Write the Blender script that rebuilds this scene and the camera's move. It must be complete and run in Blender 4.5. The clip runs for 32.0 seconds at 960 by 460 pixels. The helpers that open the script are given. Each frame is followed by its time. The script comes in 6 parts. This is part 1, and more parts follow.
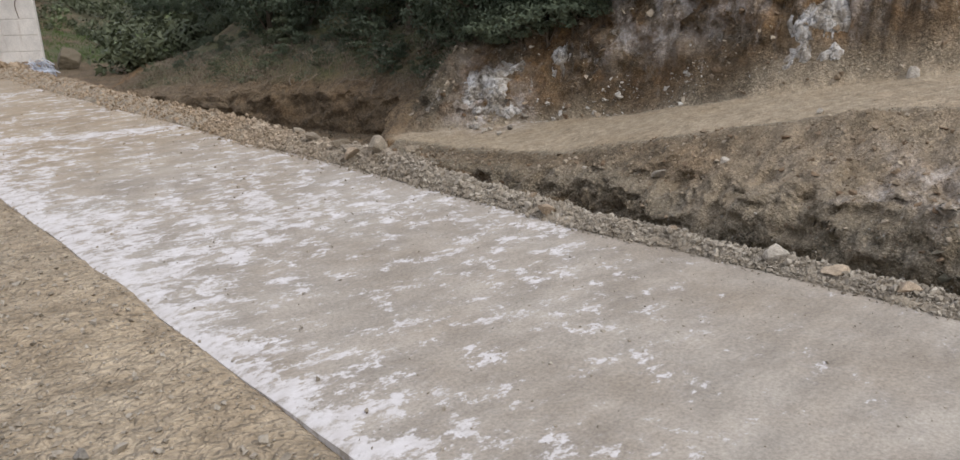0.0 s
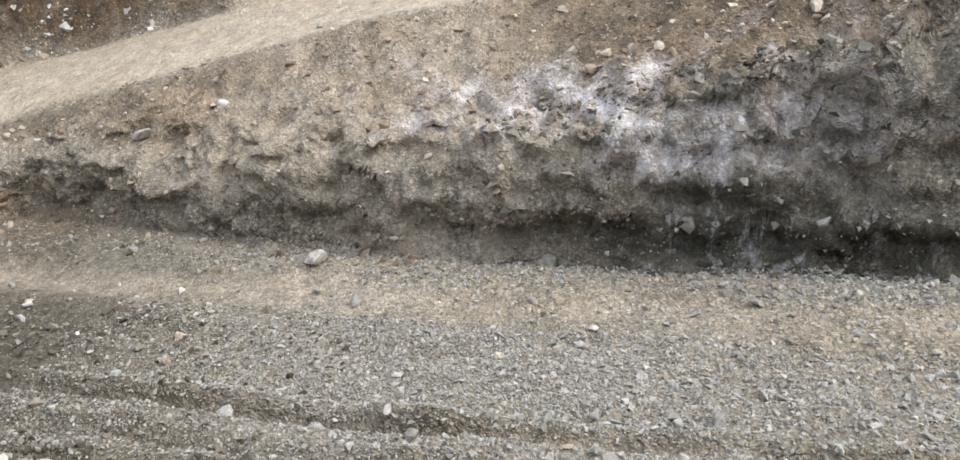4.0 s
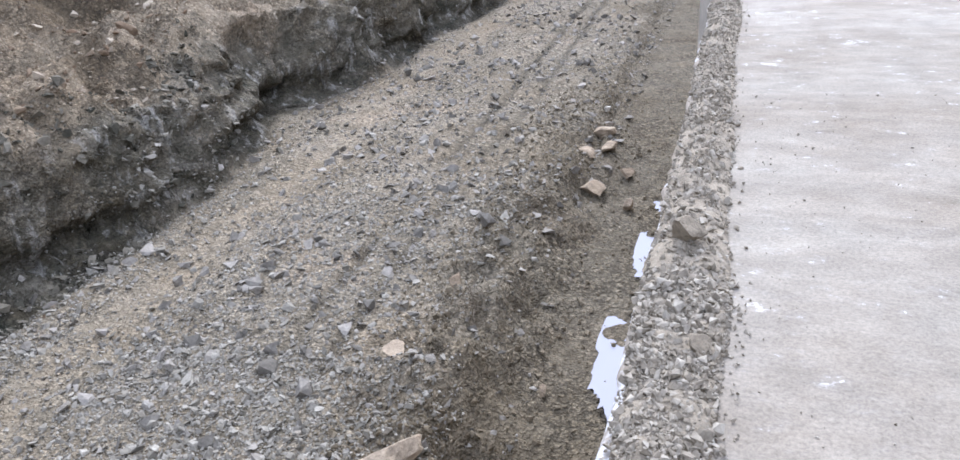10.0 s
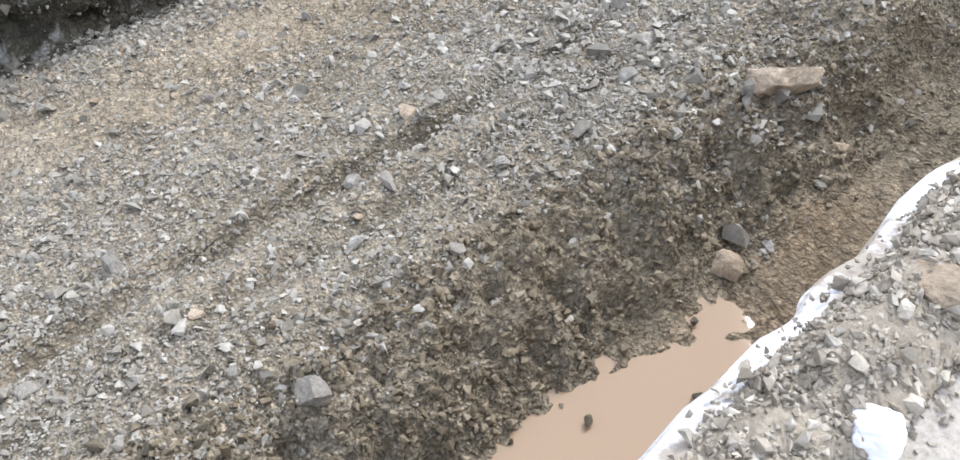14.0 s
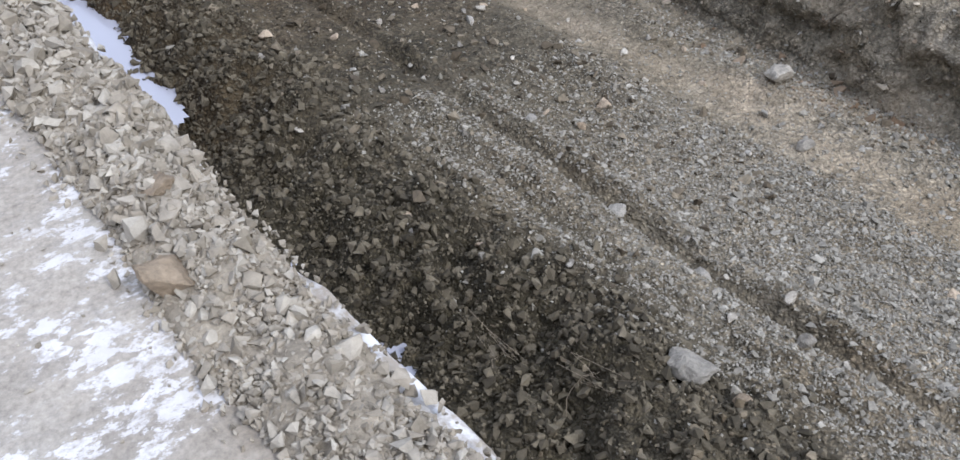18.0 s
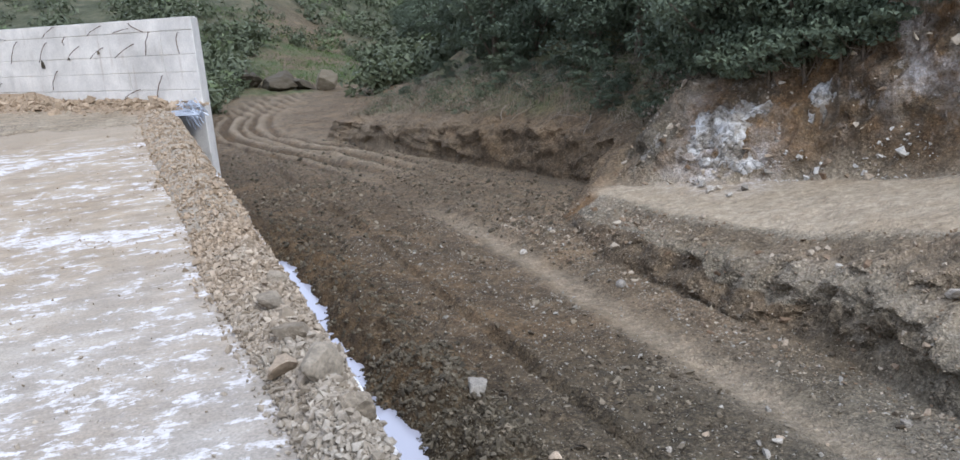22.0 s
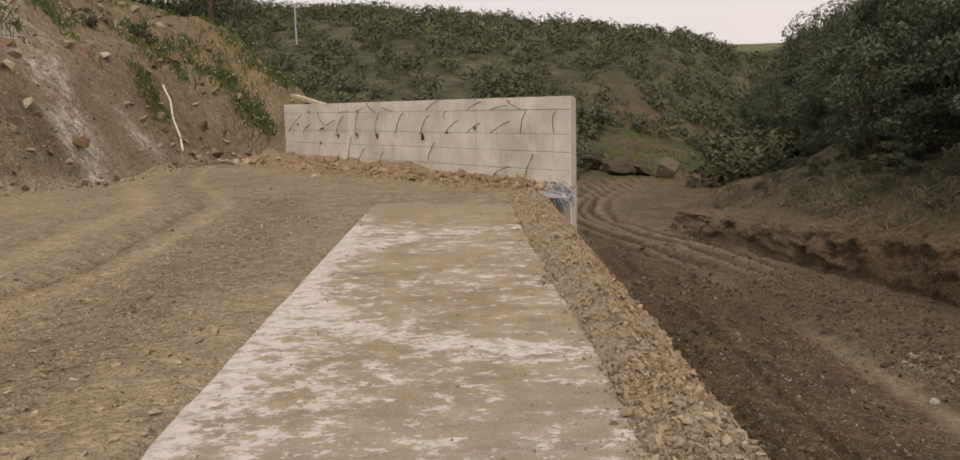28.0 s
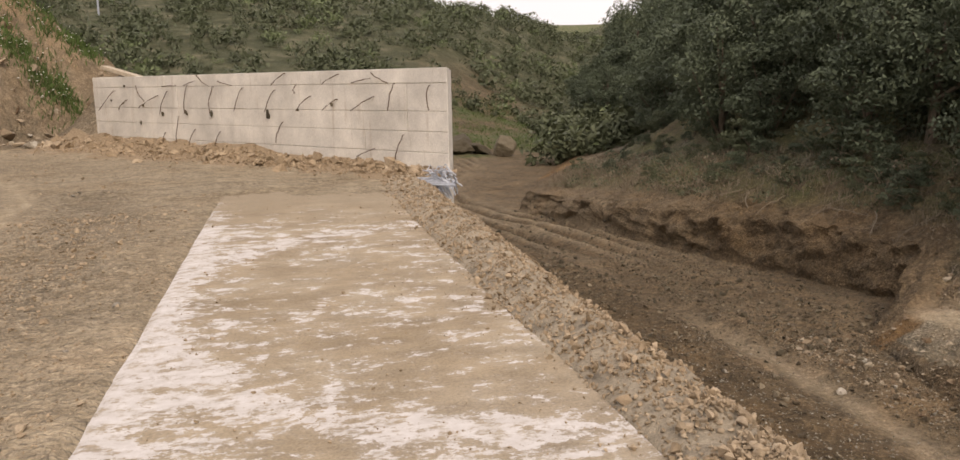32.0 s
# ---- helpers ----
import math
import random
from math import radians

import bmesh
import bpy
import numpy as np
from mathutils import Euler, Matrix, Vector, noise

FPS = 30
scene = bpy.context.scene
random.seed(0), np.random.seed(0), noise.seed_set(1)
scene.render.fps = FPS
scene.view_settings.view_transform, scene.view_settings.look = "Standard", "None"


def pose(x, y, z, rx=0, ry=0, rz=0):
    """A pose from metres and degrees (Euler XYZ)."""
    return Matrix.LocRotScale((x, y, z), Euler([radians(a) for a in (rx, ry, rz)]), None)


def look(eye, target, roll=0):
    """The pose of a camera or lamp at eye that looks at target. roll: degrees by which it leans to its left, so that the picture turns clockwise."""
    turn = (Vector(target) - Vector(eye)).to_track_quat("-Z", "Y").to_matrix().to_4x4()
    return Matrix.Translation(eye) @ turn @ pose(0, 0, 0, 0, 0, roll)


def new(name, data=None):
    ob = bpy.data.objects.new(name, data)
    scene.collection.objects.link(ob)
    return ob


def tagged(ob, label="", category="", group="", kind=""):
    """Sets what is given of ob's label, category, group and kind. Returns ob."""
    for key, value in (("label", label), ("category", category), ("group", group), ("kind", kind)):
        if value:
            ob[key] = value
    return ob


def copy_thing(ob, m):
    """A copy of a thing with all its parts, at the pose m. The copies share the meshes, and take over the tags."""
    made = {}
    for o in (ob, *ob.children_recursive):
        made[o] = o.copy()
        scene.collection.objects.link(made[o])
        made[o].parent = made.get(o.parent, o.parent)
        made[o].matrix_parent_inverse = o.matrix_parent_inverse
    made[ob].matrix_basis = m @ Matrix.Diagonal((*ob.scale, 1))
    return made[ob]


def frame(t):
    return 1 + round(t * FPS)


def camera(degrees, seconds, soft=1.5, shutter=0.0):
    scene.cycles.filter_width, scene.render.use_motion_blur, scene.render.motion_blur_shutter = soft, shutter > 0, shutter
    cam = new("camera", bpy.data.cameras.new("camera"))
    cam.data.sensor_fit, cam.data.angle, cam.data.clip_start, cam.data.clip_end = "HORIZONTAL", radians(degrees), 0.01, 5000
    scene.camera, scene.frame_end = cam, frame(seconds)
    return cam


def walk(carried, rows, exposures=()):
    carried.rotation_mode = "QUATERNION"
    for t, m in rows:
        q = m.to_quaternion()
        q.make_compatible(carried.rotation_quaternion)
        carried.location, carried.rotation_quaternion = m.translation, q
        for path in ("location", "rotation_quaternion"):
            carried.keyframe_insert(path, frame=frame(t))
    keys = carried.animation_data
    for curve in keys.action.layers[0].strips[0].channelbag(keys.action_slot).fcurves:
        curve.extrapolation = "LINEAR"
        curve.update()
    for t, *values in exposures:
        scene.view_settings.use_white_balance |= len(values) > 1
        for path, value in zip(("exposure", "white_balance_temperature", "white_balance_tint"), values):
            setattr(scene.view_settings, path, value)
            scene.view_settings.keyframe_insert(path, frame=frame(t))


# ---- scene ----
cam = camera(59.5, 32.0)
METRES, EYE, TILT, LEAN, TURN = 8.0, 1.5, 0.0, 0.0, 0.0
PATH = [
    (0, (-3.995, -4.469, 1.571), (-2.771, -3.004, 0.974), -2.5),
    (0.5, (-3.707, -4.2, 1.541), (-2.357, -2.868, 0.907), -2.7),
    (1, (-3.393, -3.932, 1.525), (-1.933, -2.745, 0.847), -3.8),
    (1.5, (-3.027, -3.668, 1.497), (-1.45, -2.677, 0.768), -5.1),
    (2, (-2.672, -3.463, 1.506), (-0.966, -2.644, 0.858), -3.5),
    (2.5, (-2.395, -3.313, 1.518), (-0.617, -2.631, 0.906), -2.4),
    (4.5, (-1.163, -2.796, 1.481), (0.518, -2.366, 0.486), -4.3),
    (5, (-0.994, -2.759, 1.481), (0.648, -2.467, 0.378), -4.2),
    (5.5, (-0.862, -2.74, 1.432), (0.698, -2.585, 0.19), -3.8),
    (6, (-0.692, -2.74, 1.383), (0.735, -2.759, -0.018), -3.7),
    (6.5, (-0.549, -2.692, 1.389), (0.754, -3.112, -0.069), -1.7),
    (7, (-0.462, -2.643, 1.332), (0.687, -3.511, -0.056), -0.4),
    (7.5, (-0.421, -2.667, 1.305), (0.524, -3.826, -0.022), 0.7),
    (8, (-0.391, -2.719, 1.318), (0.421, -4.021, 0.036), 1.9),
    (8.5, (-0.366, -2.793, 1.348), (0.341, -4.215, 0.132), 2.2),
    (9, (-0.331, -2.854, 1.403), (0.308, -4.39, 0.293), 1.0),
    (9.5, (-0.276, -2.87, 1.507), (0.309, -4.525, 0.548), -1.4),
    (10, (-0.23, -2.843, 1.62), (0.311, -4.588, 0.807), -3.0),
    (10.5, (-0.217, -2.811, 1.711), (0.311, -4.613, 1.023), -3.7),
    (11, (-0.212, -2.798, 1.728), (0.339, -4.606, 1.076), -4.3),
    (11.5, (-0.207, -2.793, 1.657), (0.408, -4.549, 0.925), -4.2),
    (12, (-0.221, -2.816, 1.526), (0.494, -4.45, 0.62), -4.2),
    (12.5, (-0.248, -2.819, 1.432), (0.578, -4.291, 0.359), -4.6),
    (13, (-0.296, -2.786, 1.382), (0.622, -4.083, 0.167), -3.7),
    (13.5, (-0.311, -2.685, 1.344), (0.67, -3.791, -0.003), -2.4),
    (14, (-0.309, -2.557, 1.269), (0.728, -3.449, -0.19), -0.5),
    (14.5, (-0.363, -2.433, 1.288), (0.764, -3.083, -0.231), 1.0),
    (15, (-0.43, -2.323, 1.429), (0.778, -2.663, -0.128), 0.1),
    (15.5, (-0.49, -2.232, 1.507), (0.724, -2.273, -0.081), -0.0),
    (17.5, (-0.625, -2.076, 1.263), (0.414, -1.096, -0.137), 2.4),
    (18, (-0.635, -2.056, 1.285), (0.352, -0.942, -0.051), 2.3),
    (18.5, (-0.631, -2.028, 1.297), (0.328, -0.789, 0.055), 1.5),
    (19, (-0.637, -1.989, 1.319), (0.293, -0.636, 0.177), 0.4),
    (19.5, (-0.657, -1.957, 1.371), (0.234, -0.489, 0.347), -0.7),
    (20, (-0.673, -1.93, 1.439), (0.173, -0.356, 0.539), -1.9),
    (20.5, (-0.688, -1.9, 1.489), (0.11, -0.237, 0.715), -2.5),
    (21, (-0.695, -1.875, 1.524), (0.061, -0.147, 0.859), -3.0),
    (21.5, (-0.704, -1.864, 1.555), (0.024, -0.095, 0.973), -3.6),
    (22, (-0.716, -1.81, 1.569), (0.003, -0.021, 1.04), -4.0),
    (22.5, (-0.733, -1.717, 1.571), (-0.009, 0.077, 1.064), -4.3),
    (23, (-0.756, -1.636, 1.569), (-0.022, 0.157, 1.072), -4.5),
    (23.5, (-0.771, -1.639, 1.584), (-0.026, 0.154, 1.107), -4.3),
    (24, (-0.762, -1.579, 1.592), (-0.039, 0.233, 1.151), -3.7),
    (24.5, (-0.753, -1.446, 1.6), (-0.098, 0.402, 1.207), -3.1),
    (25, (-0.789, -1.308, 1.604), (-0.227, 0.58, 1.257), -2.4),
    (25.5, (-0.863, -1.152, 1.601), (-0.393, 0.766, 1.282), -2.0),
    (26, (-0.956, -0.974, 1.598), (-0.586, 0.967, 1.29), -2.1),
    (26.5, (-1.034, -0.832, 1.595), (-0.772, 1.128, 1.296), -2.1),
    (28.5, (-1.31, 0.149, 1.524), (-1.333, 2.127, 1.227), -1.4),
    (29, (-1.451, 0.324, 1.536), (-1.491, 2.302, 1.244), -1.4),
    (29.5, (-1.572, 0.517, 1.522), (-1.606, 2.495, 1.23), -1.1),
    (30, (-1.68, 0.696, 1.501), (-1.659, 2.672, 1.193), -0.9),
    (30.5, (-1.767, 0.888, 1.487), (-1.627, 2.856, 1.161), -0.6),
    (31, (-1.802, 1.154, 1.483), (-1.535, 3.106, 1.137), -0.7),
    (31.5, (-1.796, 1.504, 1.472), (-1.417, 3.434, 1.111), -0.7),
    (32, (-1.799, 1.852, 1.458), (-1.376, 3.774, 1.101), -1.1),
]
EXPOSURES = [
    (0, 0.22, 6550, 12), (2.5, 0.80, 6350, 11), (4.5, 1.38, 6000, 9), (6, 1.55, 6000, 10), (7.5, 1.46, 5800, 11), (9, 1.12, 5700, 12),
    (11, 1.28, 5700, 14), (12, 1.32, 5850, 12), (13, 1.40, 5950, 10), (14, 1.40, 5980, 10), (14.5, 1.52, 6000, 10), (15.5, 1.70, 5950, 10), (17.5, 0.76, 5800, 11),
    (19, 0.74, 5800, 11), (21, 0.74, 5750, 11), (23, 0.74, 5650, 11), (24.5, 0.42, 5750, 12), (25, 0.00, 5850, 11), (26, -0.02, 6800, 13), (28.5, -0.13, 8450, 18),
    (30, -0.11, 8500, 18), (32, 0.30, 8000, 17),
]
walk(cam, [(t, look(eye, target, roll)) for t, eye, target, roll in PATH], EXPOSURES)

# ---- world and light: an overcast day ----
world = bpy.data.worlds.new("overcast_sky")
scene.world = world
world.use_nodes = True
wn, wl = world.node_tree.nodes, world.node_tree.links
sky = wn.new("ShaderNodeTexSky")
sky.sky_type, sky.sun_disc = "NISHITA", False
sky.sun_elevation, sky.sun_rotation = radians(46), radians(192)
sky.air_density, sky.dust_density = 1.0, 3.0
cloud = wn.new("ShaderNodeTexNoise")
cloud.inputs["Scale"].default_value, cloud.inputs["Detail"].default_value = 2.2, 4
veil = wn.new("ShaderNodeMix")
veil.data_type = "RGBA"
veil.inputs[0].default_value = 0.86
wramp = wn.new("ShaderNodeValToRGB")
wramp.color_ramp.elements[0].color, wramp.color_ramp.elements[1].color = (7.4, 8.0, 9.6, 1), (9.6, 10.0, 11.0, 1)
wl.new(cloud.outputs["Fac"], wramp.inputs[0])
wl.new(sky.outputs[0], veil.inputs[6])
wl.new(wramp.outputs[0], veil.inputs[7])
wl.new(veil.outputs[2], wn["Background"].inputs["Color"])
wn["Background"].inputs["Strength"].default_value = 0.1

sun = new("sun", bpy.data.lights.new("sun", "SUN"))
sun.data.energy, sun.data.angle, sun.data.color = 1.5, radians(14), (1.0, 0.96, 0.9)
sun.matrix_world = look((8, -36, 38), (0, 0, 0))


# ---- noise for shapes ----
def lattice(ix, iy, seed):
    h = (ix.astype(np.int64) * 374761393 + iy.astype(np.int64) * 668265263 + seed * 982451653) & 0x7FFFFFFF
    h = ((h ^ (h >> 13)) * 1274126177) & 0x7FFFFFFF
    return ((h ^ (h >> 16)) & 0xFFFF) / 65535.0


def vnoise(x, y, seed=0):
    """Smooth noise, -1 to 1."""
    ix, iy = np.floor(x), np.floor(y)
    fx, fy = x - ix, y - iy
    fx, fy = fx * fx * (3 - 2 * fx), fy * fy * (3 - 2 * fy)
    a, b = lattice(ix, iy, seed), lattice(ix + 1, iy, seed)
    c, d = lattice(ix, iy + 1, seed), lattice(ix + 1, iy + 1, seed)
    return 2 * ((a * (1 - fx) + b * fx) * (1 - fy) + (c * (1 - fx) + d * fx) * fy) - 1


def fbm(x, y, octaves=4, seed=0):
    out, amp, total = 0.0, 1.0, 0.0
    for o in range(octaves):
        out, total = out + amp * vnoise(x * 2**o + 17.3 * o, y * 2**o - 9.1 * o, seed + o), total + amp
        amp *= 0.5
    return out / total


def step(v, a, b):
    v = np.clip((v - a) / (b - a), 0, 1)
    return v * v * (3 - 2 * v)


# ---- the lie of the land ----
SLAB_W, SLAB_S, SLAB_N = -2.75, -14.6, 14.3
BED_Y = (-60, -40, -20, -9, -5, 0, 5, 15, 22, 40, 60, 93, 150)
BED_Z = (-1.6, -2.0, -2.1, -2.35, -2.65, -2.75, -2.9, -2.95, -3.2, -4.1, -3.9, -3.6, -2.0)
R_Y = (-60, -30, -20, -15, -12, -8, -4, -2, 1.5, 5.5, 8.2, 10.5, 13.6, 15.5, 19, 24.5, 34, 45, 60, 95, 140)
FOOT_X = (7.5, 5.7, 6.1, 6.9, 6.4, 6.4, 6.2, 6.1, 6.4, 6.9, 6.6, 6.6, 7.3, 9.6, 9.1, 8.0, 6.8, 11, 18, 26, 36)
CUT_X = (8.2, 6.1, 6.55, 7.35, 6.85, 6.85, 6.65, 6.5, 6.8, 7.4, 7.0, 6.9, 7.7, 9.9, 9.4, 8.35, 7.2, 12, 19, 27, 38)
CUT_UP = (1.0, 1.2, 1.4, 1.4, 1.2, 1.5, 2.0, 1.4, 0.9, 0.7, 0.5, 0.35, 0.15, 1.0, 1.0, 0.9, 0.7, 0.4, 0.4, 0.4, 0.4)
LOW_X = (14, 13, 12.4, 12.2, 12, 11.2, 10.4, 9.6, 8.9, 8.5, 8.1, 7.9, 8.0, 10.9, 10.4, 9.4, 8.2, 13, 20, 28, 40)
LOW_Z = (2.2, 2.0, 1.8, 1.6, 1.4, 0.9, 0.3, -0.25, -0.8, -1.7, -2.2, -2.42, -2.55, -1.45, -1.6, -1.95, -2.9, -3.4, -3.3, -2.8, -1.0)
UP_X = (22, 21, 20.5, 20.2, 20, 18.8, 17.5, 15.5, 13.6, 11.9, 11.7, 11.0, 8.6, 11.8, 11.4, 10.4, 9.4, 14, 21, 29, 41)
UP_Z = (2.4, 2.2, 2.0, 1.8, 1.6, 1.1, 0.5, -0.05, -0.6, -1.3, -1.85, -2.2, -2.5, -0.95, -1.05, -1.45, -2.5, -3.2, -3.1, -2.6, -0.8)
TOP_X = (25, 24, 23.5, 23.2, 23, 21.5, 20, 18, 16, 14, 13.4, 12.4, 10.9, 13.0, 12.8, 12.0, 11.0, 16, 23, 31, 43)
TOP_Z = (7, 7, 6.8, 6.6, 6.5, 6.0, 5.5, 4.9, 4.4, 3.6, 2.6, 0.6, -0.6, -0.3, -0.35, -0.8, -2.0, -2.6, -2.4, -1.8, 0.2)
RUTS = ((3.38, 0.075, 0.135), (2.92, 0.09, 0.05), (5.35, 0.3, 0.05), (4.3, 0.2, 0.02))
L_Y = (-60, -20, 4, 12, 16, 18.5, 24, 27, 32, 45, 80)
L_X = (-30, -22, -14.5, -11.8, -10.6, -9.7, -9.6, -9.2, -6, -8, -20)


P_Y = (-10, 0, 6.6, 9.4, 11.6, 13.7, 15.9, 18, 24)
P_X = (-6.0, -5.5, -5.3, -5.2, -5.4, -5.64, -6.5, -7.6, -9.0)


TRAIL_Y = (13, 17, 22, 28, 34, 39, 43, 47, 51, 56, 61, 69)
TRAIL_X = (5.4, 6.2, 6.6, 6.0, 5.0, 4.4, 4.4, 5.2, 6.6, 8.6, 11.5, 15.7)


def wheel_ruts(u, y):
    """Furrows beside a track's line, u metres off it."""
    out = 0.0
    for k, (c, w, d) in enumerate(((-1.5, 0.16, 0.6), (-0.75, 0.22, 1.0), (-0.2, 0.15, 0.5), (0.55, 0.2, 0.9), (1.3, 0.18, 0.7))):
        v = u - c - 0.22 * vnoise(y * 0.16, y * 0 + 7.7 * k, 24)
        out = out - d * np.exp(-((v / w) ** 2)) + 0.55 * d * np.exp(-(((v - 1.7 * w) / w) ** 2))
    return out


def height(x, y, rough=True):
    """The ground's height at places x, y (arrays)."""
    x, y = np.broadcast_arrays(np.asarray(x, float), np.asarray(y, float))
    far = step(np.hypot(x, y - 5), 40, 90)
    bed = np.interp(y, BED_Y, BED_Z)
    wob = (0.28 + 0.35 * step(-y, 4, 9)) * fbm(x * 0.35, y * 0.45, 4, 3) * (1 - far) + 0.05 * fbm(x * 2, y * 2.5, 3, 5)
    xw = x + wob * step(x, 5.0, 6.5)
    # channel: ditch under the slab's side, heap, ruts, pale track
    prof = np.interp(x, (0, 1.15, 1.5, 1.75, 2.1, 2.6, 4.5, 6.5), (-0.36, -0.35, -0.2, 0.04, 0.17, 0.1, 0.0, -0.06))
    heap = np.interp(y, (-18, -13, -8, 10, 16, 19), (0.3, 0.85, 1, 1, 0.5, 0.0))
    ditch = np.where(x < 1.5, np.interp(y, (-16, -12, 13, 17), (0.3, 1, 1, 0.2)), 1)
    z = bed + np.where(prof > 0, prof * heap, prof * ditch)
    z = z + step(x, 2.2, 2.8) * (1 - far) * (0.07 * fbm(x * 1.3, y * 0.3, 3, 13) + 0.035 * fbm(x * 3.2, y * 1.3, 3, 14))
    lump = step(x, 0.9, 1.6) * (1 - step(x, 2.0, 2.9)) * heap
    z = z + lump * (0.2 * fbm(x * 1.6, y * 1.3, 3, 11) + 0.16 * fbm(x * 4.0, y * 4.0, 3, 12) + 0.12 * (0.4 - 1.6 * np.abs(fbm(x * 5.0, y * 5.0, 3, 15))) + 0.06 * (0.4 - 1.6 * np.abs(fbm(x * 10, y * 10, 2, 16))))
    for rx, w, d in RUTS:
        d = d * np.where(rx < 3.5, np.interp(y, (-6, -2), (0.35, 1)) * (0.75 + 0.5 * vnoise(y * 1.9, y * 0 + rx, 22)), 1)
        rxx = rx + 0.12 * vnoise(y * 0.25, y * 0 + rx, 21)
        z = z - d * np.exp(-(((x - rxx) / w) ** 2)) + 0.5 * d * np.exp(-(((x - rxx - 1.9 * w) / (0.8 * w)) ** 2))
    curve = np.interp(y, TRAIL_Y, TRAIL_X)
    muddy = step(y, 16, 30) * (1 - step(y, 52, 62)) * np.exp(-(((x - curve) / 2.6) ** 2))
    z = z + muddy * (wheel_ruts(x - curve, y) * 0.18 + 0.05 * fbm(x * 1.6, y * 0.8, 3, 23))
    z = z + 1.6 * np.exp(-(((x - 0.4) / 1.0) ** 2) - ((y - 16.0) / 1.5) ** 2)
    # right bank, terrace with the dirt road, cut face and hill
    def at(values):
        return np.interp(y, R_Y, values)
    fx, cx, lx, ux, tx = at(FOOT_X), at(CUT_X), at(LOW_X), at(UP_X), at(TOP_X)
    zc, zl, zu, zt = bed + at(CUT_UP), at(LOW_Z), at(UP_Z), at(TOP_Z)
    def ramp(x0, x1, z0, z1):
        return z0 + (z1 - z0) * np.clip((xw - x0) / (x1 - x0), 0, 1)
    zr = ramp(fx, cx, bed - 0.06, zc)
    zr = np.where(xw > cx, ramp(cx, lx, zc, zl), zr)
    zr = np.where(xw > lx, ramp(lx, ux, zl, zu), zr)
    zr = np.where(xw > ux, ramp(ux, tx, zu, zt), zr)
    hill = zt + np.clip(xw - tx, 0, None) * np.interp(y, (-60, 0, 12, 20, 50, 140), (0.45, 0.5, 0.45, 0.6, 0.6, 0.4))
    hill = np.minimum(hill, 16 + 0.05 * (xw - tx))
    zr = np.where(xw > tx, hill, zr)
    steep = np.maximum(step(xw, fx - 0.1, cx) * (1 - step(xw, cx + 1.5, lx + 0.2) * 0.7) * (1 - step(xw, lx - 0.3, lx)), step(xw, ux + 0.2, ux + 0.8) * (1 - step(xw, tx, tx + 2)))
    steep = steep * (1 - far)
    zr = zr + steep * (0.32 * fbm(x * 0.8, y * 0.8, 4, 31) + 0.12 * fbm(x * 3.1, y * 3.1, 3, 33))
    z = np.where(xw > fx, zr, z)
    # left: gravel platform, cut bank
    plat = 0.0 + 0.03 * fbm(x * 0.5, y * 0.5, 3, 41)
    pu = x - np.interp(y, P_Y, P_X)
    for c, w, d in ((0.0, 0.13, 0.075), (0.45, 0.22, 0.03), (-1.5, 0.2, 0.05), (-1.95, 0.16, 0.035), (1.1, 0.25, 0.02)):
        v = pu - c - 0.1 * vnoise(y * 0.5, y * 0 + c, 42)
        plat = plat - d * np.exp(-((v / w) ** 2)) + 0.6 * d * np.exp(-(((v + 1.8 * w) / (0.8 * w)) ** 2))
    plat = plat + 0.02 * fbm(x * 1.5, y * 1.5, 3, 44)
    lbx = np.interp(y, L_Y, L_X) + 0.5 * fbm(x * 0.3, y * 0.3, 3, 43)
    back = np.clip(lbx - x, 0, None)
    bank = np.interp(back, (0, 1.6, 4.5, 9, 30, 60), (0, 2.5, 4.9, 6.2, 10, 13)) * np.interp(y, (-60, -10, 5, 16, 21, 27, 33, 45), (1, 1, 1, 1.0, 1.05, 1.05, 0.9, 0.4))
    bank = bank + step(back, 0.0, 1.5) * (1 - far) * (0.4 * fbm(x * 0.6, y * 0.6, 4, 45) + 0.12 * fbm(x * 2.5, y * 2.5, 3, 46))
    left = plat + bank + 1.75 * np.exp(-(((x + 6.0) / 1.2) ** 2) - ((y - 26.0) / 1.5) ** 2)
    left = left + 2.0 * step(-y, 15.6, 18.0) * step(-x, 2.1, 3.4) * (1 + 0.3 * fbm(x * 1.2, y * 1.2, 4, 48))
    # north end: the platform falls to the valley behind the wall
    edge = np.interp(y, (14.3, 15, 16, 18, 22, 26, 30, 34, 45), (-0.8, -0.6, -0.7, -1.2, -3.6, -3.4, -3.8, -9.0, -16.0))
    drop = step(x, edge - 0.3, edge + 1.6)
    north = np.where(y > 14.3, left * (1 - drop) + z * drop, 0)
    inside = np.where(y < SLAB_S - 1, left * (1 - step(x, -3.2, 0.5)) + z * step(x, -3.2, 0.5), np.where(x < -0.35, left - 0.14 * step(x, SLAB_W + 0.02, SLAB_W + 0.1), z))
    out = np.where(y > 14.3, np.where(x < edge + 1.6, north, z), inside)
    # far hills
    ridge = np.interp(x, (-400, -60, -30, 0, 14, 38, 70, 130), (26, 25.5, 24.2, 22.6, 21.3, 17.4, 14.0, 11.0))
